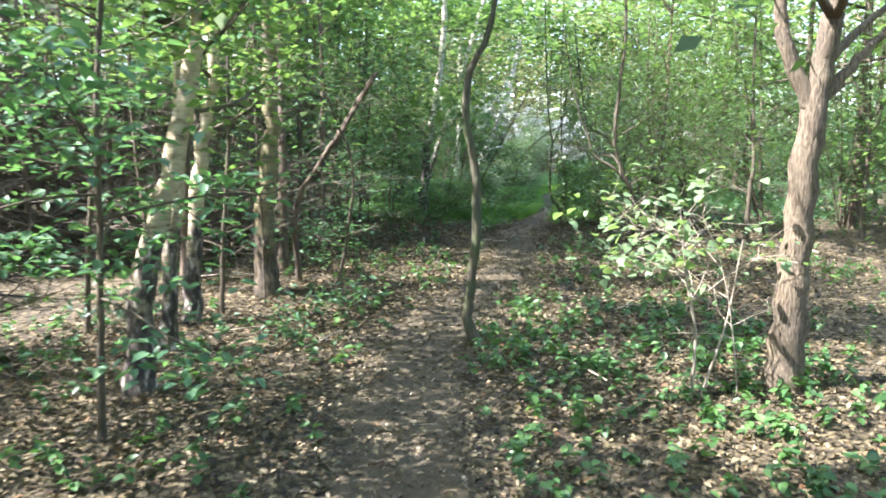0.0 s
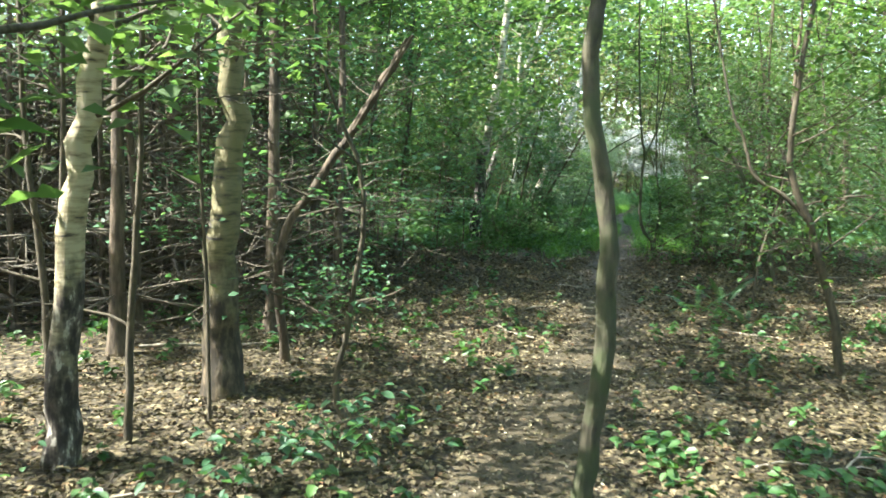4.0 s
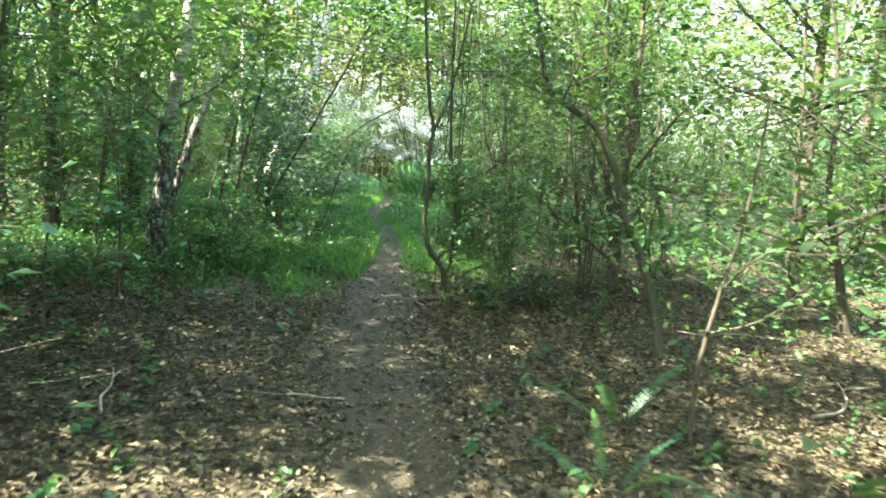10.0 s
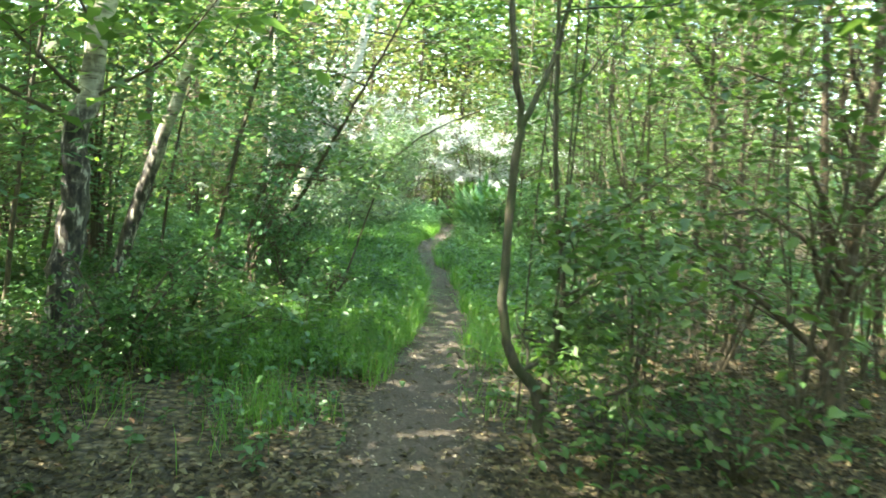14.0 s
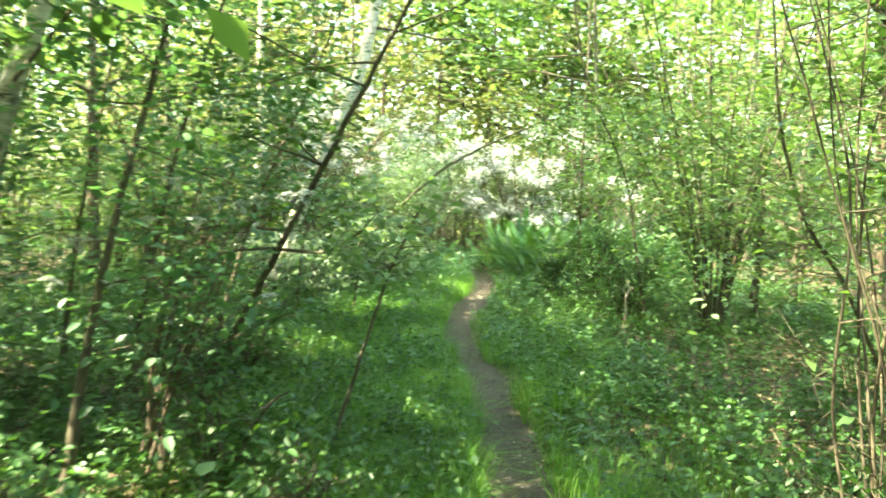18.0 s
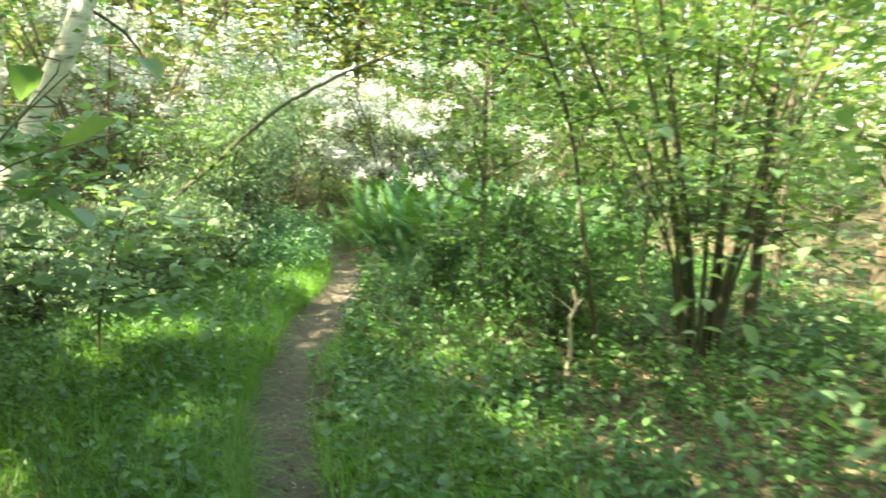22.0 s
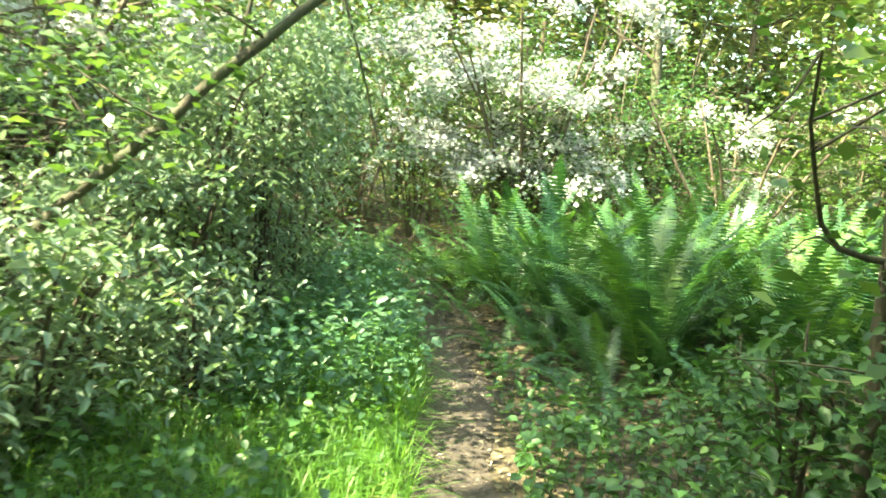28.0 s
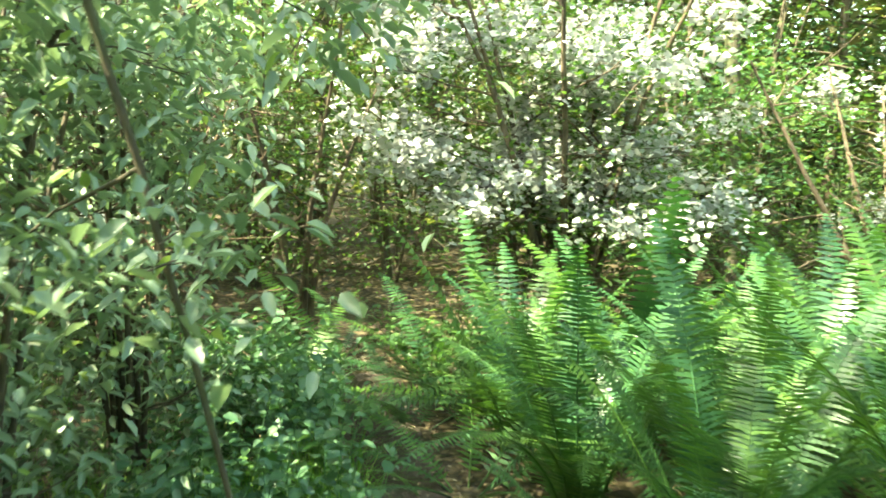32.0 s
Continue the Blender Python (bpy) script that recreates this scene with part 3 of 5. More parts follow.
grow("tree", "slim crooked olive-barked tree beside the path", (0.27, 6.02), [(0, 0, 0), (-0.08, 0, 0.2), (-0.06, 0, 0.5), (-0.02, 0, 1.0), (-0.04, 0, 1.4), (-0.1, 0, 1.75), (-0.08, 0, 2.05), (0.06, 0, 2.35), (0.12, 0, 2.7), (0.2, 0.1, 4), (0.1, 0.2, 6.5)], 0.043, 0.015, M_SMOOTH, M_MAPLE, R,
     [(0.33, 2.9, 0.9, 0.2), (0.36, 0.4, 0.9, 0.3), (0.4, 1.8, 1.1, 0.4), (0.42, 5.0, 1.2, 0.2)] + ring_limbs(R, 12, 0.45, 0.98, 1.4, 0.35), leaves=2600, size=0.11, keep=crown_gaps, spray=(0.35, 0.35, 0.1), flare=1.35)
grow("tree", "sunlit forked tree with ridged tan bark", (2.1, 4.85), [(0, 0, 0), (0.02, 0, 0.5), (0.05, 0, 1.1), (0.1, 0, 1.7), (0.16, 0, 2.05), (0.24, 0.05, 2.6), (0.35, 0.2, 4), (0.3, 0.4, 8)], 0.105, 0.04, M_OAK, M_CANOPY, R,
     ring_limbs(R, 9, 0.6, 0.98, 1.9, 0.4), leaves=1800, size=0.12, keep=crown_gaps, spray=(0.45, 0.45, 0.2), flare=1.35,
     more=[([(0.08, 0, 1.75), (-0.08, 0.02, 2.15), (-0.12, 0.05, 2.7), (-0.2, 0.2, 4.5)], 0.055, 0.02), ([(0.1, 0, 1.7), (0.32, 0.03, 1.98), (0.6, 0.1, 2.25), (1.0, 0.2, 2.8)], 0.04, 0.013),
           ([(0.15, 0, 2.0), (0.45, 0.1, 2.25), (0.9, 0.2, 2.6)], 0.035, 0.012)])
grow("tree", "thin crooked tree with arching side branches", (2.37, 9.1), [(0, 0, 0), (-0.07, 0, 0.45), (-0.2, 0, 0.88), (-0.26, 0, 1.08), (-0.42, 0, 1.45), (-0.44, 0, 1.78), (-0.41, 0, 2.13), (-0.35, 0, 2.9), (-0.4, 0.1, 4.2), (-0.3, 0.3, 6)], 0.032, 0.012, M_TWIG, M_HAZEL, R,
     [(0.25, 0.2, 1.2, 0.5), (0.3, 3.3, 0.8, 0.4), (0.4, 5.5, 1.2, 0.5), (0.35, 1.0, 1.1, 0.3)] + ring_limbs(R, 12, 0.4, 0.98, 1.3, 0.3), leaves=2300, size=0.072, spray=(0.3, 0.3, 0.06), flare=1.2, keep=crown_gaps, rich=True, more=[([(-0.28, 0, 1.12), (-0.45, 0.02, 1.3), (-0.66, 0.05, 1.44), (-0.74, 0.08, 1.7), (-0.84, 0.1, 1.95), (-1.0, 0.2, 2.8)], 0.018, 0.007)], room=0.6, fine=0.55)
# the pair of slim stems by the bend, and what stands beyond it
grow("tree", "slim tree dividing low into two upright stems", (2.24, 15.42), [(0.03, 0, 0), (0, 0, 0.34), (-0.13, 0, 0.51), (-0.18, 0, 0.67), (-0.195, 0, 0.89), (-0.18, 0, 1.42), (-0.16, 0, 1.63), (-0.235, 0, 2.14), (-0.3, 0.1, 3.6), (-0.35, 0.2, 6.5)], 0.03, 0.012, M_SMOOTH, M_HAZEL, R,
     ring_limbs(R, 9, 0.1, 0.38, 0.55, 0.35) + ring_limbs(R, 12, 0.36, 0.98, 1.1, 0.3) + ring_limbs(R, 7, 0.15, 0.5, 0.5, 0.2, 1) + ring_limbs(R, 9, 0.4, 0.98, 1.0, 0.3, 1), leaves=3000, size=0.07, spray=(0.25, 0.25, 0.08), flare=1.2, keep=crown_gaps, rich=True, room=0.5,
     more=[([(0.0, 0, 0.3), (0.05, 0, 0.4), (0.085, 0, 0.68), (0.1, 0.02, 0.9), (0.035, 0.03, 1.38), (0.01, 0.04, 1.9), (0.0, 0.05, 2.5), (0.05, 0.1, 5)], 0.02, 0.008), ([(-0.16, 0, 1.6), (-0.07, 0.01, 1.8), (-0.01, 0.02, 1.95), (0.04, 0.03, 2.16), (0.18, 0.05, 2.9)], 0.016, 0.009),
           ([(0.05, 0.06, 0.0), (0.1, 0.1, 0.8), (0.12, 0.1, 2.0), (0.06, 0.1, 4.0)], 0.007, 0.004), ([(0.12, 0.2, 0.0), (0.16, 0.25, 0.9), (0.2, 0.2, 2.1), (0.24, 0.25, 3.6)], 0.008, 0.004), ([(0.0, 0.3, 0.0), (0.02, 0.3, 1.0), (0.08, 0.3, 2.2), (0.1, 0.3, 3.6)], 0.006, 0.004)])
grow("tree", "slender tree arching over towards the path", (3.4, 13.45), [(0, 0, 0), (-0.11, 0.02, 0.48), (-0.24, 0.05, 0.84), (-0.38, 0.05, 1.1), (-0.46, 0.05, 1.38), (-0.64, 0.05, 1.68), (-0.8, 0.06, 1.79), (-0.96, 0.08, 1.9), (-1.02, 0.1, 2.05), (-1.1, 0.2, 2.6), (-1.2, 0.3, 3.6)], 0.034, 0.014, M_SMOOTH, M_HAZEL, R,
     [(0.3, 0.2, 0.5, 0.4), (0.29, 2.9, 0.4, 0.2), (0.5, 0.3, 0.6, 0.3), (0.58, 3.6, 0.6, 0.1)] + ring_limbs(R, 12, 0.6, 0.98, 1.1, 0.25), leaves=1300, size=0.07, spray=(0.28, 0.28, 0.07), flare=1.2, rich=True, fine=0.6)
grow("tree", "dark-footed tree with upswept slender branches", (4.32, 16.05), [(0, 0, 0), (0.0, 0, 0.5), (0.02, 0, 1.1), (0.05, 0, 1.8), (0.1, 0, 3), (0.2, 0.1, 5)], 0.055, 0.02, M_BARK, M_HAZEL, R,
     ring_limbs(R, 24, 0.15, 0.95, 1.2, 1.0), leaves=1500, size=0.085, spray=(0.3, 0.3, 0.1), more=[([(-0.07, 0, 0), (-0.08, 0, 0.6), (-0.2, 0, 1.3), (-0.3, 0, 2.6), (-0.3, 0, 4)], 0.04, 0.012)])
grow("sapling", "thin sapling leaning out of dry leaves", (2.6, 11.8), [(0, 0, 0), (0.03, 0, 0.45), (0.1, 0, 0.8), (0.22, 0, 1.25), (0.3, 0.02, 1.8)], 0.016, 0.006, M_TWIG, M_HAZEL, R, ring_limbs(R, 6, 0.4, 0.98, 0.6, 0.4), leaves=420, size=0.06, rich=True, category="sapling")
for bx, by, h, r in ((5.57, 14.1, 3.6, 0.045), (4.6, 12.15, 4.2, 0.05), (5.3, 13.2, 3.2, 0.025), (6.6, 12.6, 4.5, 0.05), (4.75, 18.8, 4.5, 0.05), (5.6, 17.2, 4.0, 0.03), (6.2, 15.6, 4.5, 0.04), (4.9, 17.9, 3.4, 0.025)):
    a = R.uniform(-0.35, 0.35)
    grow("tree", "crooked understorey tree with many thin branches", (bx, by), [(0, 0, 0), (a * 0.3, 0.03, h * 0.15), (a, 0, h * 0.35), (a * 0.8, 0.1, h * 0.6), (a * 1.6, 0.2, h)], r, 0.01, M_TWIG, M_HAZEL, R,
         ring_limbs(R, 18, 0.28, 0.98, 1.4, 0.6), leaves=1600, size=0.085, spray=(0.32, 0.32, 0.09), keep=crown_gaps, fine=0.55)
# birches and slanting stems on the far side of the grass
grow("birch_tree", "birch with flaking black and white bark", (-0.45, 17.5), [(0, 0, 0), (0.02, 0, 0.5), (0.06, 0, 1.0), (0.14, 0, 1.6), (0.28, 0, 2.4), (0.5, 0.1, 4.5), (0.6, 0.3, 9)], 0.12, 0.04, M_BIRCH, M_CANOPY, R,
     ring_limbs(R, 10, 0.45, 0.98, 1.9, 0.4), leaves=2500, size=0.14, keep=crown_gaps, spray=(0.5, 0.5, 0.22), flare=1.2, fine=0.5)
grow("birch_tree", "white birch leaning strongly over the scrub", (-0.6, 19.5), [(0, 0, 0), (0.2, 0, 0.7), (0.42, 0, 1.4), (0.65, 0.02, 2.1), (0.95, 0.05, 3), (1.7, 0.2, 5.5), (2.3, 0.3, 8.5)], 0.075, 0.03, M_BIRCH, M_CANOPY, R,
     ring_limbs(R, 10, 0.45, 0.98, 1.8, 0.4), leaves=2500, size=0.14, keep=crown_gaps, spray=(0.5, 0.5, 0.22), flare=1.2, fine=0.5)
grow("birch_tree", "pale birch leaning behind leafy scrub", (0.8, 25.6), [(0, 0, 0), (0.22, 0, 0.6), (0.48, 0, 1.3), (0.86, 0.02, 2.2), (1.25, 0.05, 3.2), (1.7, 0.2, 5.5), (2.0, 0.3, 8.5)], 0.105, 0.06, M_BIRCH_PALE, M_CANOPY, R,
     ring_limbs(R, 10, 0.5, 0.98, 1.8, 0.4), leaves=2200, size=0.125, keep=crown_gaps, spray=(0.5, 0.5, 0.22), flare=1.2, fine=0.5)
grow("birch_tree", "upright white birch among scrub", (0.5, 29.0), [(0, 0, 0), (0.02, 0, 0.8), (0.03, 0, 1.6), (0.08, 0, 2.6), (0.1, 0, 5), (0.2, 0, 8)], 0.075, 0.04, M_BIRCH_PALE, M_CANOPY, R,
     ring_limbs(R, 8, 0.5, 0.98, 1.6, 0.4), leaves=1800, size=0.12, keep=crown_gaps, spray=(0.45, 0.45, 0.2), flare=1.1)
grow("sapling", "thin leafy sapling slanting beside the path", (1.53, 19.9), [(0, 0, 0), (0.09, 0, 0.3), (0.2, 0.02, 0.65), (0.33, 0.05, 1.05), (0.44, 0.08, 1.3), (0.54, 0.1, 1.5)], 0.015, 0.005, M_TWIG, M_PALE, R,
     ring_limbs(R, 9, 0.6, 0.98, 0.3, 0.3) + [(0.85, 0.3, 0.5, 0.6), (0.9, 0.2, 0.6, 0.4)], room=0.25, leaves=120, size=0.1, category="sapling", rich=True, spray=(0.16, 0.16, 0.05))
grow("tree", "dark slanting stem crossing over the grass", (0.64, 21.3), [(0, 0, 0), (0.18, -0.2, 0.4), (0.4, -0.45, 0.8), (0.62, -0.7, 1.25), (0.93, -1.0, 1.85), (1.2, -1.2, 2.4), (1.7, -1.4, 3.4)], 0.032, 0.01, M_TWIG, M_HAZEL, R,
     ring_limbs(R, 12, 0.4, 0.98, 1.0, 0.3), leaves=1300, size=0.085, spray=(0.3, 0.3, 0.07))
for bx, by, l in ((0.3, 19.3, 0.35), (0.1, 21.6, 0.6), (-0.6, 22.4, 0.4), (0.55, 22.9, 0.7), (-1.3, 19.0, 0.3), (-1.6, 21.0, 0.5), (-0.1, 24.0, 0.5), (-2.2, 18.0, 0.3), (-1.6, 15.2, 0.2), (-2.0, 14.0, 0.3)):
    h = R.uniform(3.0, 4.5)
    grow("tree", "slanting understorey stem with layered leaves", (bx, by), [(0, 0, 0), (l * 0.25, 0, h * 0.2), (l * 0.6, 0.05, h * 0.42), (l * 1.2, 0.1, h * 0.7), (l * 1.8, 0.1, h)], R.uniform(0.018, 0.035), 0.008, M_TWIG, M_MAPLE, R,
         ring_limbs(R, 15, 0.42, 0.98, 1.2, 0.3), leaves=1250, size=0.085, spray=(0.3, 0.3, 0.06), keep=crown_gaps, room=1.35, fine=0.6)
grow("tree", "forked smooth-barked tree leaning over scrub", (6.25, 21.0), [(0, 0, 0), (-0.02, 0, 0.7), (-0.08, 0, 1.4), (-0.1, 0, 2.0), (-0.1, 0, 2.35), (0.15, 0.1, 2.8), (0.5, 0.2, 3.6), (0.8, 0.3, 6)], 0.1, 0.03, M_SMOOTH, M_HAZEL, R,
     ring_limbs(R, 14, 0.62, 0.98, 1.7, 0.4), leaves=2800, size=0.095, keep=crown_gaps, spray=(0.35, 0.35, 0.1), more=[([(-0.1, 0, 2.3), (-0.4, 0, 2.75), (-0.7, 0, 3.4), (-1.0, 0, 5)], 0.05, 0.015)])
stems = []
for k in range(17):
    a, sp = k * 2 * math.pi / 17 + R.uniform(-0.2, 0.2), R.uniform(0.3, 1.0)
    ca, sa = math.cos(a), math.sin(a)
    stems.append(([(ca * 0.12, sa * 0.12, 0), (ca * 0.2, sa * 0.2, 0.6), (ca * 0.6 * sp, sa * 0.6 * sp, 1.4), (ca * 1.2 * sp, sa * 1.2 * sp, 2.5), (ca * 2.0 * sp, sa * 2.0 * sp, 4.2)], R.uniform(0.012, 0.027), 0.007))
grow("hazel_bush", "many-stemmed hazel fanning up from one stool", (6.0, 23.95), *stems[0], M_SMOOTH, M_HAZEL, R, [x for k in range(16) for x in ring_limbs(R, 3, 0.4, 0.98, 0.9, 0.25, k)], leaves=3400, size=0.095,
     category="bush", spray=(0.32, 0.32, 0.08), more=stems[1:16], flare=1.1)
for bx, by, a, h, r in ((5.3, 24.15, -0.85, 4.5, 0.016), (5.28, 26.6, 0.05, 5.0, 0.03), (6.7, 24.3, 0.25, 5.0, 0.055), (6.9, 26.2, 0.1, 4.5, 0.025), (7.9, 23.4, 0.3, 4.5, 0.05), (7.2, 22.0, 0.5, 4.5, 0.03), (8.2, 25.8, 0.2, 5, 0.05), (7.9, 28.6, -0.2, 5, 0.04), (9.2, 27.2, 0.3, 5, 0.05)):
    grow("tree", "thin upright understorey tree", (bx, by), [(0, 0, 0), (a * 0.2, 0, h * 0.2), (a * 0.4, 0.03, h * 0.4), (a, 0.05, h * 0.65), (a * 1.3, 0.1, h)], r, 0.01, M_TWIG, M_HAZEL, R,
         ring_limbs(R, 14, 0.3, 0.98, 1.1, 0.35), leaves=1900, size=0.09, spray=(0.32, 0.32, 0.08), keep=crown_gaps)
grow("tree", "long bare slanting stem over the scrub", (1.1, 27.6), [(0, 0, 0), (0.5, 0, 0.36), (1.0, -0.05, 0.74), (1.43, 0, 1.14), (2.2, 0.05, 1.85), (2.6, 0.05, 2.12), (3.05, 0, 2.36), (3.8, -0.1, 2.7)], 0.036, 0.012, M_SMOOTH, M_HAZEL, R,
     ring_limbs(R, 6, 0.3, 0.6, 0.5, 0.6) + ring_limbs(R, 12, 0.62, 0.98, 0.9, 0.4), leaves=900, size=0.08, spray=(0.25, 0.25, 0.07), flare=1.1, fine=0.5)

grow("maple_sapling", "young maple with flat layers of green leaves", (-1.75, 3.95), [(0, 0, 0), (0.03, 0, 0.6), (0.08, -0.05, 1.2), (0.12, -0.1, 1.8), (0.2, -0.1, 2.5), (0.3, -0.1, 3.6)], 0.022, 0.008, M_TWIG, M_MAPLE, R,
     [(0.3, -0.35, 0.85, 0.1), (0.34, 2.7, 0.9, 0.1), (0.42, 0.1, 1.0, 0.15), (0.46, 3.6, 1.0, 0.1), (0.5, -0.7, 1.0, 0.1), (0.56, 0.25, 1.15, 0.1), (0.6, 3.0, 1.1, 0.1), (0.66, -0.2, 1.0, 0.2), (0.75, 1.2, 0.9, 0.3), (0.85, 4.0, 0.8, 0.3), (0.38, 1.6, 0.9, 0.1), (0.52, 4.4, 0.9, 0.05), (0.58, 1.9, 1.0, 0.1), (0.7, -1.2, 0.9, 0.1)], leaves=1500, size=0.095, rich=True, spray=(0.2, 0.2, 0.02), category="sapling", room=0.6, tilt=0.2)

# bare lower limbs reaching out of the dark stand
for bx, by, h in ((-2.0, 9.9, 6.5), (-1.75, 11.5, 6.0), (-2.3, 12.8, 6.0), (-2.9, 9.0, 6.5)):
    grow("tree", "shaded tree with long dead lower branches", (bx, by), [(0, 0, 0), (0.03, 0, h * 0.2), (0.05, 0.05, h * 0.5), (0.1, 0.1, h)], R.uniform(0.05, 0.07), 0.02, M_BARK, M_MAPLE, R,
         [(R.uniform(0.06, 0.45), R.uniform(-0.9, 0.9), R.uniform(0.9, 1.5), R.uniform(0.0, 0.25)) for _ in range(5)] + ring_limbs(R, 4, 0.1, 0.5, 0.9, 0.1) + ring_limbs(R, 7, 0.45, 0.98, 1.2, 0.4),
         twigs=7, leaves=900, size=0.08, spray=(0.35, 0.35, 0.1), leafy=0.3, reach=0.5, keep=crown_gaps, fine=0.26, twig=M_ASH)
grow("tree", "slender tree with spreading sprays of pale leaves", (5.66, 20.5), [(0, 0, 0), (-0.26, 0.0, 0.51), (-0.54, 0.0, 1.02), (-0.81, 0.0, 1.38), (-0.99, 0.0, 1.8), (-1.09, 0.0, 2.22), (-1.14, 0.1, 3.2)], 0.02, 0.008, M_TWIG, M_PALE, R,
     [(0.35, 2.9, 0.7, 0.2), (0.42, 0.4, 0.8, 0.2), (0.45, 3.3, 0.9, 0.15), (0.5, 0.1, 0.9, 0.1), (0.55, 2.7, 0.8, 0.1)] + ring_limbs(R, 14, 0.4, 0.98, 1.0, 0.15), leaves=1500, size=0.075, rich=True, spray=(0.28, 0.28, 0.05), tilt=0.25, fine=0.6)
# twiggy thicket on the sunny side
for bx, by in ((3.15, 16.2), (3.85, 16.7), (3.7, 15.5), (4.4, 17.4), (3.5, 17.9), (5.0, 16.6)):
    st = []
    for k in range(9):
        an, sp = R.uniform(0, 6.28), R.uniform(0.1, 0.7)
        st.append(([(0.06 * math.cos(an), 0.06 * math.sin(an), 0), (sp * 0.4 * math.cos(an) + R.normal(0, 0.1), sp * 0.4 * math.sin(an) + R.normal(0, 0.1), 0.8), (sp * 0.8 * math.cos(an) + R.normal(0, 0.14), sp * 0.8 * math.sin(an) + R.normal(0, 0.14), 1.7), (sp * math.cos(an), sp * math.sin(an), R.uniform(2.2, 3.2))], R.uniform(0.005, 0.010), 0.003))
    grow("thorn_thicket", "thicket of thin brown stems with few leaves", (bx, by), *st[0], M_TWIG, M_HAZEL, R, [x for k in range(9) for x in ring_limbs(R, 7, 0.1, 0.95, 0.65, 0.05, k)], twigs=5, leaves=110, size=0.06, category="bush",
         spray=(0.15, 0.15, 0.05), more=st[1:], joined=True, flare=1.0)

# brown twigs behind the blossoming trees
for bx, by in ((-1.7, 31.0), (-0.7, 31.9), (0.3, 32.3), (1.3, 32.0), (2.2, 32.5), (3.2, 32.3)):
    st = []
    for k in range(10):
        an, sp = R.uniform(0, 6.28), R.uniform(0.2, 1.0)
        st.append(([(0.08 * math.cos(an), 0.08 * math.sin(an), 0), (sp * 0.4 * math.cos(an), sp * 0.4 * math.sin(an), 1.0), (sp * 0.8 * math.cos(an) + R.normal(0, 0.15), sp * 0.8 * math.sin(an), 2.1), (sp * math.cos(an), sp * math.sin(an), R.uniform(2.8, 3.8))], R.uniform(0.008, 0.016), 0.004))
    grow("thorn_thicket", "leafless thicket of brown twigs behind blossom", (bx, by), *st[0], M_BROWN, None, R, [x for k in range(10) for x in ring_limbs(R, 9, 0.1, 0.95, 0.7, 0.15, k)], twigs=5, leaves=0, category="bush", more=st[1:], joined=True, flare=1.0, twig=M_BROWN)

# dead wood
grow("dead_tree", "broken dead trunk leaning with bleached side twigs", (-1.62, 8.9), [(0, 0, 0), (0.02, -0.2, 0.85), (0.25, -0.2, 1.28), (0.51, -0.2, 1.67), (0.72, -0.2, 2.01), (0.9, -0.2, 2.29)], 0.034, 0.026, M_BARK, None, R,
     ring_limbs(R, 18, 0.1, 0.98, 0.75, 0.15), twig=M_ASH, twigs=7, leaves=0, fine=0.2, flare=1.3, more=[([(0.54, -0.25, 1.69), (0.75, -0.25, 2.03), (0.93, -0.25, 2.31)], 0.014, 0.012)])
grow("dead_sapling", "forked pale dead stick standing in undergrowth", (4.9, 23.85), [(0, 0, 0), (0.01, 0, 0.25), (0.0, 0, 0.42), (0.04, 0, 0.5), (0.02, 0.01, 0.62)], 0.016, 0.01, M_DEAD, None, R,
     [(0.65, 2.8, 0.22, 0.4), (0.7, 0.4, 0.2, 0.9)], twigs=1, leaves=0, category="dead stick")

grow("dead_sapling", "bleached tangle of dry twigs by a trunk", (1.78, 4.72), [(0, 0, 0), (-0.05, -0.02, 0.4), (-0.12, 0, 0.8), (-0.25, 0.02, 1.15)], 0.005, 0.002, M_DEAD, None, R, ring_limbs(R, 9, 0.3, 0.98, 0.42, 0.25), twigs=4, leaves=0, category="dead stick", flare=1.0, fine=0.5, twig=M_DEAD)

# leafy saplings under the shaded stand
for bx, by, h in ((-1.35, 9.4, 0.6), (-1.6, 10.6, 0.8), (-1.2, 12.6, 1.3), (-2.0, 11.9, 1.6), (-0.9, 14.2, 1.6), (-1.6, 13.3, 2.4), (-0.6, 15.6, 1.6), (-2.9, 10.8, 2.2), (-0.85, 6.9, 0.35), (-1.25, 6.2, 0.3), (-2.35, 6.0, 0.45)):
    grow("maple_sapling", "small shaded maple sapling with layered leaves", (bx, by), [(0, 0, 0), (0.02, 0, h * 0.4), (R.normal(0, 0.06), 0, h * 0.75), (R.normal(0, 0.1), 0, h)], 0.004 + 0.005 * h, 0.003, M_TWIG, M_MAPLE, R,
         ring_limbs(R, 8, 0.3, 0.98, 0.2 + 0.25 * h, 0.15), twigs=3, leaves=int(40 + 120 * h), size=0.075, rich=h < 1.2, spray=(0.1 + 0.08 * h, 0.1 + 0.08 * h, 0.035), category="sapling", tilt=0.25, fine=0.5)

# ---- bushes ----
grow("shrub", "small sunlit shrub with broad pale leaves", (1.5, 4.75), [(0, 0, 0), (0.02, 0, 0.4), (-0.05, 0, 0.8), (-0.1, 0, 1.2)], 0.012, 0.005, M_DEAD, M_PALE, R, ring_limbs(R, 16, 0.5, 0.98, 0.5, 0.3), leaves=300, size=0.068, pieces=BROAD, tilt=0.35,
     spray=(0.12, 0.12, 0.05), category="shrub", more=[([(0.05, 0, 0), (0.2, 0, 0.5), (0.3, 0.05, 1.0)], 0.009, 0.004)])


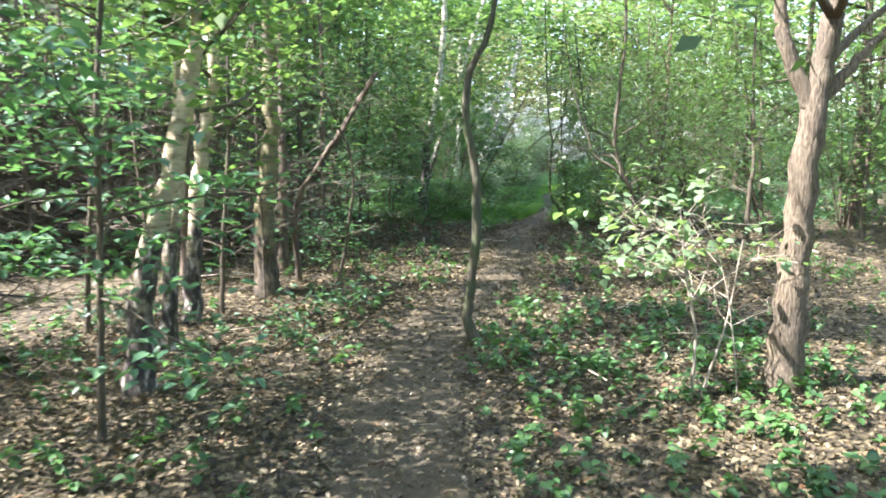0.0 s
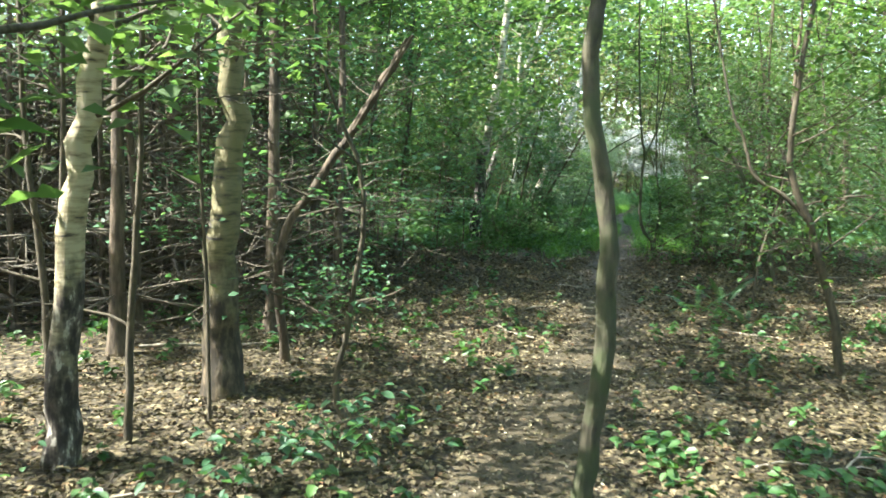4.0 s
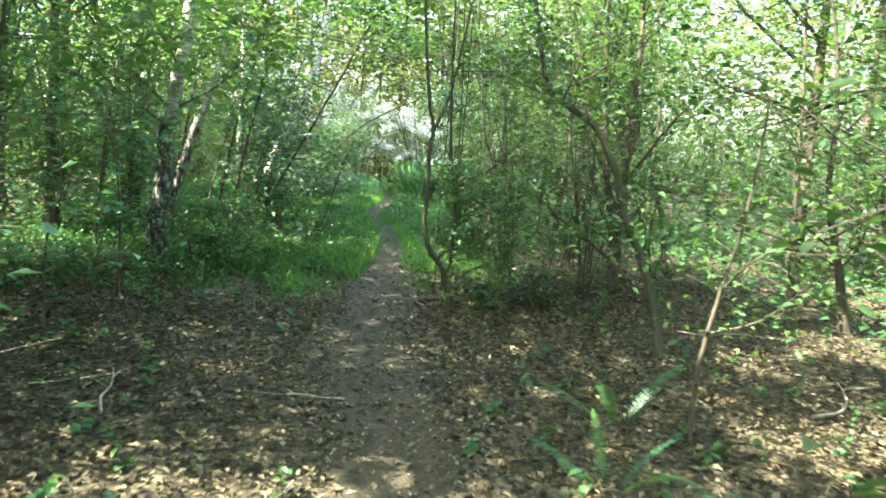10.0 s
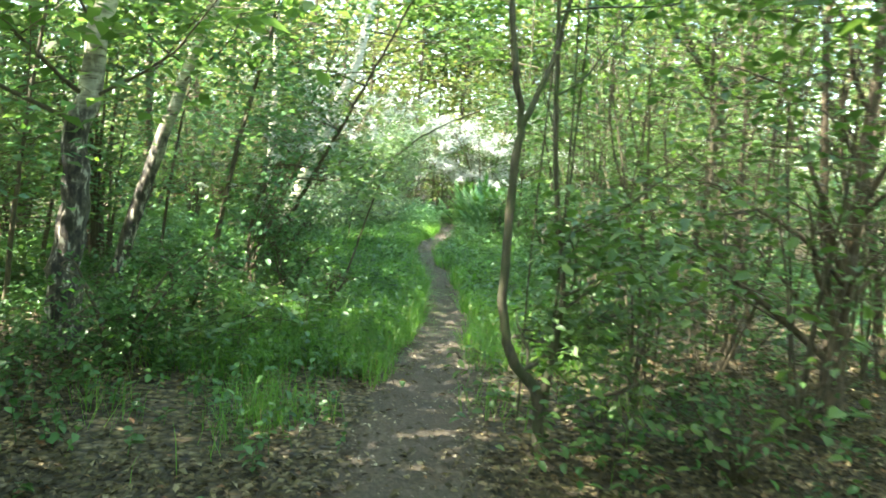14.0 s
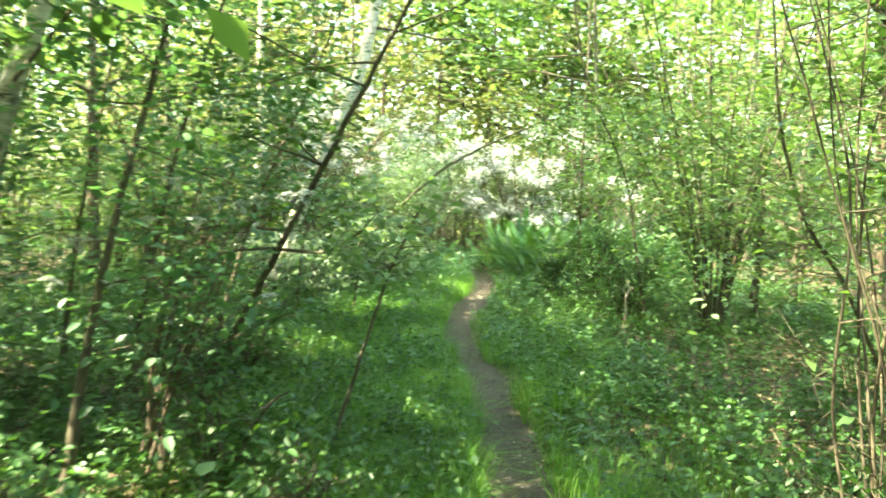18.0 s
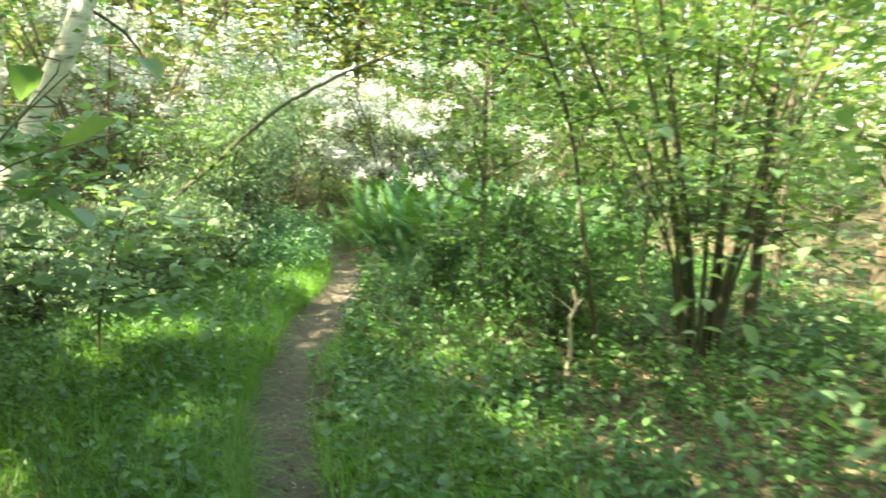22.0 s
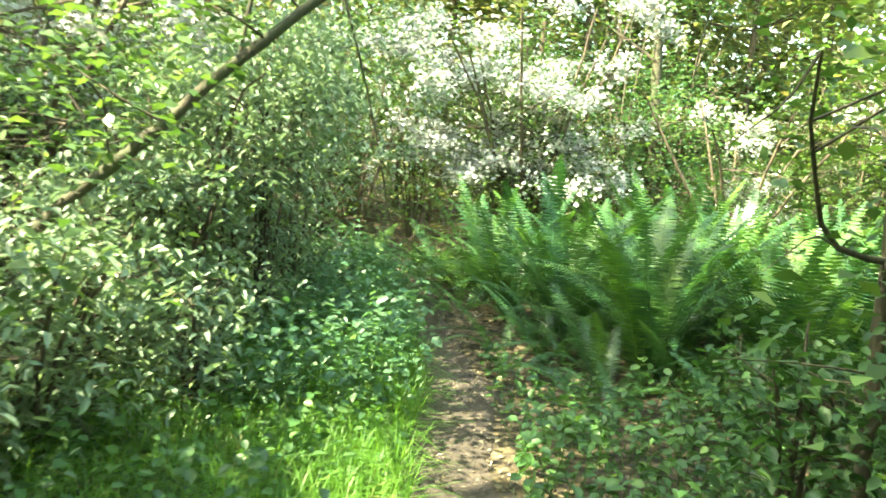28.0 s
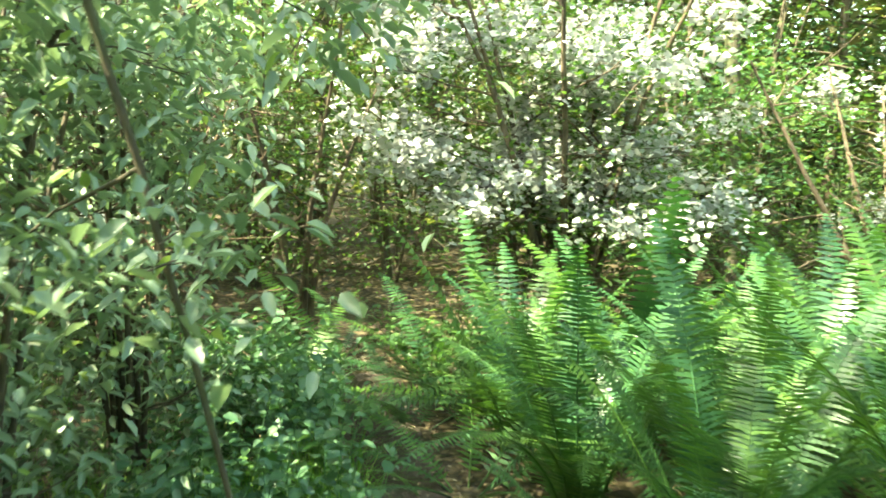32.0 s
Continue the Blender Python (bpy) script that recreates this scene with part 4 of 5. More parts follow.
def may_bush(base, h, spread, n, leaves, flowers, label, low=0.3, clump=18):
    st = []
    for k in range(n):
        a, s = k * 2 * math.pi / n + R.uniform(-0.3, 0.3), spread * R.uniform(0.5, 1.0)
        st.append(([(math.cos(a) * 0.08, math.sin(a) * 0.08, 0), (math.cos(a) * s * 0.25, math.sin(a) * s * 0.25, h * 0.3), (math.cos(a) * s * 0.6, math.sin(a) * s * 0.6, h * 0.62), (math.cos(a) * s, math.sin(a) * s, h * R.uniform(0.8, 1.0))], 0.03, 0.008))
    return grow("hawthorn_bush", label, base, *st[0], M_BARK, M_THORN, R, [x for k in range(n) for x in ring_limbs(R, 8, 0.2, 0.98, spread * 0.6, 0.1, k)], leaves=leaves, size=0.05, category="bush", spray=(0.2, 0.2, 0.1),
                more=st[1:], blossom=flowers, blossom_size=0.075, droop=0.3, clump=clump if flowers > 100 else 1, blossom_from=h * low if flowers > 100 else 1.1)


may_bush((5.8, 32.0), 2.75, 1.1, 10, 7000, 1900, "hawthorn bush covered in white blossom", 0.36)
may_bush((8.1, 31.9), 2.0, 1.3, 7, 4200, 200, "wide hawthorn bush with scattered white blossom")
may_bush((1.55, 29.6), 3.7, 1.9, 10, 4200, 950, "hawthorn with drooping sprays of white blossom", 0.42, 8)
may_bush((4.3, 33.9), 2.4, 0.9, 6, 2600, 40, "dark hawthorn thicket closing off the path")
may_bush((2.8, 33.0), 3.2, 1.2, 6, 4500, 260, "hawthorn bush with white blossom behind scrub")


def umbel_mesh():
    """A flat-topped head of many small white florets."""
    rng = np.random.default_rng(9)
    a, r = rng.uniform(0, 2 * np.pi, 90), np.sqrt(rng.uniform(0, 1, 90))
    c = np.stack([0.052 * r * np.cos(a), 0.052 * r * np.sin(a), 0.016 * (1 - r ** 2) + rng.normal(0, 0.003, 90)], 1)
    g = Geo().add(*leaf_blades(rng, c, 0.014, width=0.9, tilt=0.5, droop=0))
    for k in range(8):
        e = c[k * 9] * 0.8
        g.add(*tube(np.array([[0, 0, -0.05], e * 0.6 + (0, 0, -0.02), e]), [0.0018, 0.0012, 0.0008], 3))
    return g.mesh("flower_head", M_PETAL)


elder_stems = []
for k in range(8):
    a = R.uniform(-0.6, 0.5)
    elder_stems.append(([(R.normal(0, 0.06), R.normal(0, 0.06), 0), (a * 0.3 + 0.05, R.normal(0, 0.08), 0.5), (a * 0.7 + 0.15, R.normal(0, 0.12), 1.0), (a + 0.3, R.normal(0, 0.15), R.uniform(1.3, 1.7))], R.uniform(0.009, 0.016), 0.004))
elder = grow("elder_bush", "slanting elder bush with flat white flower heads", (0.62, 19.55), *elder_stems[0], M_BARK, M_MAPLE, R, [x for k in range(8) for x in ring_limbs(R, 4, 0.45, 0.98, 0.45, 0.1, k)], leaves=380, size=0.085, category="bush",
             spray=(0.14, 0.14, 0.04), more=elder_stems[1:], rich=True, tilt=0.3, droop=0.3, twigs=3)
umbel = umbel_mesh()
for dx, z in ((0.38, 1.44), (0.49, 1.42), (0.56, 1.45), (0.69, 1.46), (0.78, 1.47), (-0.05, 1.4), (0.06, 1.34), (0.27, 1.33), (-0.11, 1.05), (-0.38, 1.04), (0.62, 0.98), (0.15, 0.9), (-0.42, 1.35), (0.2, 1.52), (-0.25, 1.23)):
    head = part("flower_head", umbel, None, elder)
    head.matrix_local = Matrix.Translation((dx, R.normal(-0.2, 0.05), z + 0.06)) @ Euler((R.normal(0, 0.25), R.normal(0, 0.25), R.uniform(0, 6))).to_matrix().to_4x4() @ Matrix.Scale(R.uniform(0.8, 1.25), 4)

# broad-leaved seedlings at the grass edge
for bx, by, h in ((0.98, 17.5, 0.5), (0.72, 17.25, 0.42), (1.16, 17.75, 0.4), (0.5, 17.6, 0.55), (0.88, 18.1, 0.45), (0.3, 17.2, 0.4)):
    grow("hazel_seedling", "young seedling with broad pale leaves in grass", (bx, by), [(0, 0, 0), (0.02, 0, h * 0.5), (0.04, 0, h)], 0.005, 0.002, M_TWIG, M_PALE, R, ring_limbs(R, 6, 0.4, 0.98, 0.22, 0.15), twigs=2, leaves=26, size=0.085, pieces=BROAD,
         spray=(0.06, 0.06, 0.025), category="seedling", tilt=0.25, flare=1.0, room=0.3)


def scrub(name, label, base, h, spread, n, leaf, leaves, size, width=0.62, droop=0.35, bark=None, group=""):
    st = []
    for k in range(n):
        a, s = R.uniform(0, 2 * math.pi), spread * R.uniform(0.2, 1.0)
        st.append(([(math.cos(a) * 0.05, math.sin(a) * 0.05, 0), (math.cos(a) * s * 0.35, math.sin(a) * s * 0.35, h * 0.4), (math.cos(a) * s * 0.8, math.sin(a) * s * 0.8, h * 0.75), (math.cos(a) * s * 1.15, math.sin(a) * s * 1.15, h * R.uniform(0.7, 1.0))], 0.014, 0.004))
    return grow(name, label, base, *st[0], bark or M_TWIG, leaf, R, [x for k in range(n) for x in ring_limbs(R, 6, 0.08, 0.98, spread * 0.5, 0.15, k)], leaves=leaves, size=size, category="bush", spray=(0.13, 0.13, 0.08), more=st[1:], rich=True, droop=droop, group=group, lw=width)


for bx, by, h, s, n, lv in ((2.75, 28.7, 2.0, 0.75, 9, 1700), (3.2, 29.7, 2.2, 0.7, 9, 1700), (2.35, 28.5, 1.3, 0.7, 7, 1100), (2.95, 27.9, 0.8, 0.35, 5, 380), (3.45, 30.8, 2.4, 0.7, 8, 1400), (1.3, 25.8, 0.9, 0.6, 6, 700), (0.9, 27.9, 1.0, 0.7, 7, 900), (2.0, 26.9, 0.95, 0.55, 7, 700), (1.5, 27.0, 0.9, 0.5, 6, 600), (2.35, 27.5, 1.0, 0.5, 6, 600), (2.1, 30.4, 2.0, 0.8, 7, 1200)):
    scrub("sallow_bush", "grey-green sallow bush with drooping leaves", (bx, by), h, s, n, M_WILLOW, int(lv * 2.2), 0.072, 0.42, 0.5)
grow("sallow_bush", "arching sallow with an olive stem and fresh leaves", (3.0, 28.9), [(0, 0, 0), (0.0, -0.1, 0.9), (0.08, -0.2, 1.8), (0.26, -0.28, 2.5), (0.46, -0.32, 2.5), (0.64, -0.32, 1.95), (0.78, -0.3, 1.45), (0.9, -0.26, 0.9)], 0.014, 0.005, M_SMOOTH, M_WILLOW, R,
     [(0.5, 2.6, 0.6, 0.2), (0.55, 4.5, 0.5, 0.1), (0.62, 3.4, 0.5, 0.0), (0.68, 0.75, 0.7, 0.1), (0.72, 0.85, 0.75, 0.0), (0.76, 3.8, 0.45, -0.1), (0.8, 0.3, 0.4, 0.0), (0.88, 2.5, 0.4, -0.2), (0.92, 5.0, 0.3, -0.3)], leaves=900, size=0.05, rich=True, lw=0.45, droop=0.5,
     spray=(0.09, 0.09, 0.05), category="bush", room=0.0, twigs=4)
for bx, by, h, s, n, lv in ((0.9, 22.0, 0.8, 0.5, 5, 380), (1.0, 19.3, 0.7, 0.4, 5, 300), (1.35, 18.7, 0.45, 0.35, 5, 240), (5.2, 25.6, 1.1, 0.6, 7, 900), (5.2, 24.6, 0.9, 0.6, 7, 800), (5.7, 26.6, 1.2, 0.6, 7, 900), (4.75, 26.3, 0.85, 0.4, 6, 520),
                            (3.55, 18.2, 0.6, 0.4, 4, 350), (0.2, 18.3, 0.7, 0.5, 5, 400), (0.0, 17.0, 0.8, 0.5, 5, 420), (3.05, 15.0, 0.35, 0.3, 5, 80)):
    scrub("dogwood_bush", "low bush with broad green leaves", (bx, by), h, s, n, M_HERB, int(lv * 1.9), 0.06, group="low bushes beside the path")


for bx, by, h, lv in ((1.92, 24.5, 1.1, 230), (1.3, 23.7, 1.65, 280)):
    grow("hazel_shrub", "young hazel with flat sprays of large pale leaves", (bx, by), [(0, 0, 0), (0.02, 0, h * 0.4), (0.1, 0, h * 0.75), (0.2, -0.05, h)], 0.014, 0.005, M_TWIG, M_PALE, R,
         [(0.35, -0.3, 0.55, 0.15), (0.5, 0.2, 0.6, 0.1), (0.6, -0.9, 0.6, 0.1), (0.7, -0.1, 0.6, 0.05), (0.8, 3.3, 0.5, 0.1), (0.85, 1.2, 0.4, 0.2), (0.9, -0.5, 0.55, 0.0), (0.97, 0.3, 0.5, 0.0)], leaves=int(lv * 1.2), size=0.105, pieces=BROAD, room=0.5, spray=(0.13, 0.13, 0.03), category="shrub", tilt=0.2, lw=0.75)


pale = []
for k in range(8):
    an, sp = k * 0.8, R.uniform(0.3, 0.75)
    pale.append(([(0.03 * math.cos(an), 0.03 * math.sin(an), 0.8), (0.14 * math.cos(an) + R.normal(0, 0.04), 0.14 * math.sin(an), 1.35), (sp * 0.7 * math.cos(an) + R.normal(0, 0.07), sp * 0.7 * math.sin(an), 1.95), (sp * math.cos(an), sp * math.sin(an), R.uniform(2.4, 2.9))], R.uniform(0.014, 0.024), 0.007))
grow("dead_shrub", "pale bare stems forking up out of the scrub", (1.42, 30.6), [(0, 0, 0), (0.01, 0, 0.6), (0, 0, 1.4)], 0.05, 0.04, M_DEAD, None, R, [x for k in range(1, 9) for x in ring_limbs(R, 3, 0.3, 0.9, 0.55, 0.6, k)], twigs=3, leaves=0, category="shrub", more=pale)


# ---- wood round about: repeated trees and bushes ----
def scatter(n, xr, yr, apart, ok, seed, taken=()):
    rng = np.random.default_rng(seed)
    pts = list(taken)
    out = []
    for _ in range(n * 40):
        p = (rng.uniform(*xr), rng.uniform(*yr))
        if ok(*p) and all((p[0] - q[0]) ** 2 + (p[1] - q[1]) ** 2 > apart ** 2 for q in pts):
            pts.append(p)
            out.append(p)
            if len(out) == n:
                break
    return out


def away(x, y):
    return abs(x - float(path_x(y)))


# tall trees whose crowns close over the path, with unseen limbs added for shade
tall = scatter(72, (-13, 17), (-9, 42), 2.4, lambda x, y: away(x, y) > (3.6 if y < 32 else 3.2) and not (x > 0 and away(x, y) < 5 and y < 33), 5)
def shade_limbs(x, y):
    """High limbs added to the nearer trees, out of view over the path, to close the canopy and shade the ground."""
    if away(x, y) > 6.5:
        return []
    to = 0.0 if x < path_x(y) else math.pi
    return [(R.uniform(0.6, 0.92), to + R.uniform(-0.5, 0.5), R.uniform(3.4, 4.8), R.uniform(0.05, 0.25)) for _ in range(7 if y < 15 else 4)]


# leaf counts differ by place to set how much sun reaches the ground
for k, (bx, by) in enumerate(tall):
    h = R.uniform(8, 11)
    a, b = R.uniform(-0.5, 0.5), R.uniform(-0.5, 0.5)
    grow("tall_tree", "tall woodland tree with a bare trunk and high crown", (bx, by), [(0, 0, 0), (a * 0.1, b * 0.1, h * 0.2), (a * 0.4, b * 0.3, h * 0.5), (a, b, h)], R.uniform(0.07, 0.13), 0.03, M_BARK if k % 3 else M_SMOOTH, M_CANOPY, R,
         ring_limbs(R, 4, 0.15, 0.4, 0.9, 0.1) + ring_limbs(R, 9, 0.4, 0.98, 2.6, 0.3) + shade_limbs(bx, by), twigs=4, leaves=2900 if -5.5 < bx < 0.5 and by < 15 else 1300 if bx < 0.5 and by < 15 else 3000 if -6 < bx < 0.5 and by < 34 else 1800 if bx < 0.5 else 2500, size=0.22, spray=(0.75, 0.75, 0.35), keep=crown_gaps, group="tall trees of the wood", segs=7, joined=True, leafy=0.38 if bx < 0.5 and by < 15 else 0.1, room=2.0)

for bx, by in scatter(16, (-4, 13), (34.8, 41), 1.9, lambda x, y: not 2.8 < x < 5.8 or y > 38.5, 6):
    h = R.uniform(6, 9)
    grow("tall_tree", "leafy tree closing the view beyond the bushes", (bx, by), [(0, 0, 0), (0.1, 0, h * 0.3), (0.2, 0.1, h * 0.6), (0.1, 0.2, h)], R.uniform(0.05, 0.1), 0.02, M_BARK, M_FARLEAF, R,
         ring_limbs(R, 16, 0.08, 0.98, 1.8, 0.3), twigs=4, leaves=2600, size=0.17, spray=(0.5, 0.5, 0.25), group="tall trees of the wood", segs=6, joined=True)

def lets_sun(x, y):
    """False where a crown would stand in the way of the sun to a listed spot."""
    return all(math.hypot(x - (gx + SUN.x / SUN.z * z), y - (gy + SUN.y / SUN.z * z)) > gr * 0.6 + 0.55 for gx, gy, gr in SUN_SPOTS if gy < 14 for z in (2.6, 3.6, 4.6, 5.6, 6.6))


# first two added to shade the floor right of the path, rest fill sky gaps
for bx, by in ((-2.9, 21.0), (-2.6, 23.6), (1.2, 37.2), (3.2, 38.4), (6.2, 38.0), (8.2, 36.8), (-1.0, 35.5)):
    grow("tall_tree", "tall woodland tree with a bare trunk and high crown", (bx, by), [(0, 0, 0), (0.1, 0, 2.2), (0.3, 0.1, 5.5), (0.5, 0.2, 11)], 0.1, 0.03, M_BARK, M_CANOPY, R,
         ring_limbs(R, 12, 0.5, 0.98, 2.8, 0.3), twigs=4, leaves=2600, size=0.22, spray=(0.75, 0.75, 0.35), keep=crown_gaps, group="tall trees of the wood", segs=7, joined=True)

# crowded thin poles in the dark stand
pole_kinds = []
for k in range(4):
    pole_kinds.append(grow("pole_tree", "thin pole of a crowded shaded stand with dead twigs", (-60 + k, -60), [(0, 0, 0), (R.uniform(-0.1, 0.1), 0, 1.5), (R.uniform(-0.2, 0.2), 0.1, 3.5), (R.uniform(-0.3, 0.3), 0.1, 7.5)], R.uniform(0.025, 0.05), 0.015, M_BARK if k % 2 else M_TWIG, M_MAPLE, R,
                           ring_limbs(R, 42, 0.04, 0.6, 0.85, 0.12) + ring_limbs(R, 6, 0.55, 0.98, 1.0, 0.4), twigs=5, leaves=120, size=0.1, spray=(0.3, 0.3, 0.1), group="crowded poles of the dark stand", segs=6, joined=True, leafy=0.5, twig=M_ASH))
poles = scatter(190, (-13, -2.4), (3, 16.5), 0.6, lambda x, y: away(x, y) > 2.6 + max(0, (y - 9) * 0.12) and not (x > -3.4 and y < 8.6) and lets_sun(x, y), 8)
for k, (bx, by) in enumerate(poles):
    m = Matrix.Translation((bx, by, float(ground_z(bx, by)) - 0.03)) @ Matrix.Rotation(R.uniform(0, 6.28), 4, "Z")
    copy_thing(pole_kinds[k % 4], m) if k >= 4 else None
    if k < 4:
        pole_kinds[k].matrix_world = m

# understorey bushes
bush_kinds = []
for k in range(5):
    h = R.uniform(2.4, 3.6)
    st = []
    for j in range(6):
        a, s = R.uniform(0, 6.28), R.uniform(0.3, 1.1)
        st.append(([(0.05 * math.cos(a), 0.05 * math.sin(a), 0), (s * 0.3 * math.cos(a), s * 0.3 * math.sin(a), h * 0.35), (s * 0.7 * math.cos(a), s * 0.7 * math.sin(a), h * 0.7), (s * 1.3 * math.cos(a), s * 1.3 * math.sin(a), h)], 0.022, 0.006))
    bush_kinds.append(grow("hazel_bush", "leafy understorey hazel bush", (-70 + k, -60), *st[0], M_TWIG, M_HAZEL if k % 2 else M_MAPLE, R, [x for j in range(6) for x in ring_limbs(R, 5, 0.15, 0.98, 0.9, 0.3, j)], twigs=4, leaves=1500, size=0.09,
                           category="bush", spray=(0.3, 0.3, 0.08), more=st[1:], group="understorey bushes", segs=6, joined=True))
bushes = scatter(46, (4, 19), (9, 40), 1.7, lambda x, y: away(x, y) > 4.2 + (2.0 if y < 14 else 0) and not (x < 10 and 18 < y < 32.5), 21)
bushes += scatter(34, (-11, 1.0), (14, 40), 1.6, lambda x, y: away(x, y) > 3.6, 22)
bushes += scatter(16, (-4, 12), (33.5, 42), 1.6, lambda x, y: True, 23)
bushes += [(5.3, 35.3), (4.1, 35.6), (6.5, 34.8), (3.3, 35.0), (7.8, 34.2), (2.0, 35.2), (-2.6, 16.4), (-1.9, 19.9), (-1.1, 21.8)]
bushes += scatter(12, (4, 16), (-4, 10), 2.2, lambda x, y: away(x, y) > 6.5, 24)
for k, (bx, by) in enumerate(bushes):
    m = Matrix.Translation((bx, by, float(ground_z(bx, by)) - 0.03)) @ Matrix.Rotation(R.uniform(0, 6.28), 4, "Z")
    copy_thing(bush_kinds[k % 5], m) if k >= 5 else None
    if k < 5:
        bush_kinds[k].matrix_world = m


def distant_woods():
    rng = np.random.default_rng(77)
    n = 190000
    a, rad = rng.uniform(0, 2 * np.pi, n), rng.uniform(27, 44, n)
    x, y = 2 + rad * np.cos(a), 16 + rad * np.sin(a)
    z = 13 * rng.beta(1.1, 1.6, n)
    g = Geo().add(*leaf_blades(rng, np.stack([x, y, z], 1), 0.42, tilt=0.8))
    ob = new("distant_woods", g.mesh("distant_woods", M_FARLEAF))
    tagged(ob, "leaves of the farther wood, coloured pale as if sunlit", "woods", kind="stuff")


distant_woods()


# ---- ferns ----
def frond_mesh(length, rng, bend, n=36, m=4):
    """One shuttlecock frond: a bowed midrib with toothed leaflets that shorten to both ends."""
    g = Geo()
    s = np.linspace(0, 1, n)
    x = length * (0.10 * s + 0.62 * s ** 2.1 * bend)
    z = length * (s - 0.34 * bend * s ** 3.2)
    rib = np.stack([x, np.zeros(n), z], 1)
    g.add(*tube(rib[::3], np.linspace(0.006, 0.0012, len(rib[::3])), 4))
    for i in range(n // 9, n):
        t = rib[i] - rib[i - 1]
        t /= np.linalg.norm(t)
        w = length * 0.088 * math.sin(math.pi * min(1, (s[i] * 0.93 + 0.04)) ** 0.8) ** 0.75 + 0.004
        for side in (-1, 1):
            d = np.array([0, side, 0]) * 0.94 + t * 0.34 + np.array([0, 0, rng.normal(-0.12, 0.08)])
            d /= np.linalg.norm(d)
            u = np.linspace(0, 1, m)
            mid = rib[i] + d * (u * w * rng.uniform(0.92, 1.08))[:, None] + np.array([0, 0, -0.12 * w])[None] * (u ** 2)[:, None]
            hw = length * 0.29 / n * (1 - u ** 1.8) + 0.0005
            hw = hw * np.where(np.arange(m) % 2, 1.3, 0.8)
            v = np.concatenate([mid - t * hw[:, None], mid + t * hw[:, None]])
            k = np.arange(m - 1)
            g.add(v, np.stack([k, k + 1, k + 1 + m, k + m], 1))
    return g.mesh("frond", M_FERN)


FR = np.random.default_rng(5)
FROND_SHAPES = ((1.22, 0.3), (1.15, 0.5), (1.08, 0.7), (1.2, 0.42), (1.0, 1.0))
FRONDS = [frond_mesh(l, FR, b) for l, b in FROND_SHAPES]
FINE_FRONDS = [frond_mesh(l, FR, b, 62, 7) for l, b in FROND_SHAPES]


def fern(bx, by, n, scale, label="tall shuttlecock fern with arching green fronds", lean=(-0.05, 0.22)):
    root = thing("fern", (bx, by, float(ground_z(bx, by)) - 0.02), label, "fern", "ferns beside the path")
    kinds = FINE_FRONDS if bx < 6.2 and by < 30.1 and by > 20 else FRONDS
    for k in range(n):
        ob = part("frond", kinds[int(FR.integers(0, 5))], None, root)
        s = scale * FR.uniform(0.8, 1.12)
        ob.matrix_local = Matrix.Rotation(2 * math.pi * k / n + FR.uniform(-0.3, 0.3), 4, "Z") @ Matrix.Translation((0.05, 0, 0)) @ Matrix.Rotation(FR.uniform(*lean), 4, "Y") @ Matrix.Rotation(FR.uniform(-0.5, 0.5), 4, "Z") @ Matrix.Scale(s, 4)


FERNS = [(4.95, 29.6), (5.1, 28.9), (5.5, 29.4), (5.45, 28.4), (5.9, 28.9), (6.0, 29.7), (6.4, 29.2), (6.3, 28.3), (6.9, 28.8), (6.8, 29.6), (7.4, 29.3), (7.3, 28.3), (6.1, 27.85), (7.0, 27.6), (5.3, 28.0), (6.6, 27.75), (5.4, 30.1), (6.5, 30.2), (7.9, 28.7), (7.9, 29.7), (7.2, 30.2), (4.95, 30.3), (8.4, 29.2), (7.8, 27.6)]
for k, (x_, y_) in enumerate(FERNS):
    fern(x_ + 0.12, y_ + 0.45, 17, FR.uniform(0.86, 1.06))
    fern(x_ + 0.42 + FR.uniform(-0.1, 0.1), y_ + 0.75 + FR.uniform(-0.1, 0.1), 11, FR.uniform(0.62, 0.9), "fern with spreading fronds among taller ones", (0.1, 0.7))
for x_, y_, n_, s_ in ((5.0, 28.2, 6, 0.5), (4.75, 29.1, 5, 0.5), (4.1, 31.4, 9, 0.75), (4.25, 30.75, 7, 0.5), (3.75, 30.0, 6, 0.45), (4.75, 30.4, 9, 0.8), (5.2, 31.2, 10, 0.85), (5.6, 31.0, 10, 0.85), (6.2, 31.1, 10, 0.85), (7.0, 31.1, 10, 0.85), (4.95, 28.75, 7, 0.55), (3.7, 30.7, 5, 0.55), (4.7, 31.2, 7, 0.7), (2.2, 10.7, 7, 0.5), (2.4, 12.2, 6, 0.48), (1.9, 11.3, 5, 0.35), (4.0, 31.9, 7, 0.7), (5.0, 32.0, 7, 0.75), (4.5, 32.7, 7, 0.8), (5.5, 27.5, 6, 0.6), (4.9, 27.7, 5, 0.42), (5.2, 28.75, 8, 0.6), (5.6, 28.5, 8, 0.62), (6.0, 28.3, 8, 0.65), (6.4, 28.05, 8, 0.65), (5.0, 29.3, 8, 0.65), (5.35, 29.15, 9, 0.7), (6.8, 27.7, 7, 0.6), (5.75, 28.95, 9, 0.7)):
    fern(x_, y_, n_, s_, "small fern growing out of leaf litter", (0.45, 1.05))


for k in range(34):
    fern(FR.uniform(4.95, 8.2), FR.uniform(28.2, 31.3), 8, FR.uniform(0.5, 0.78), "fern with spreading fronds among taller ones", (0.15, 0.8))


# ---- ground cover ----
def spread(rng, n, xr, yr, density):
    x, y = rng.uniform(*xr, n), rng.uniform(*yr, n)
    k = rng.uniform(0, 1, n) < density(x, y)
    return x[k], y[k]


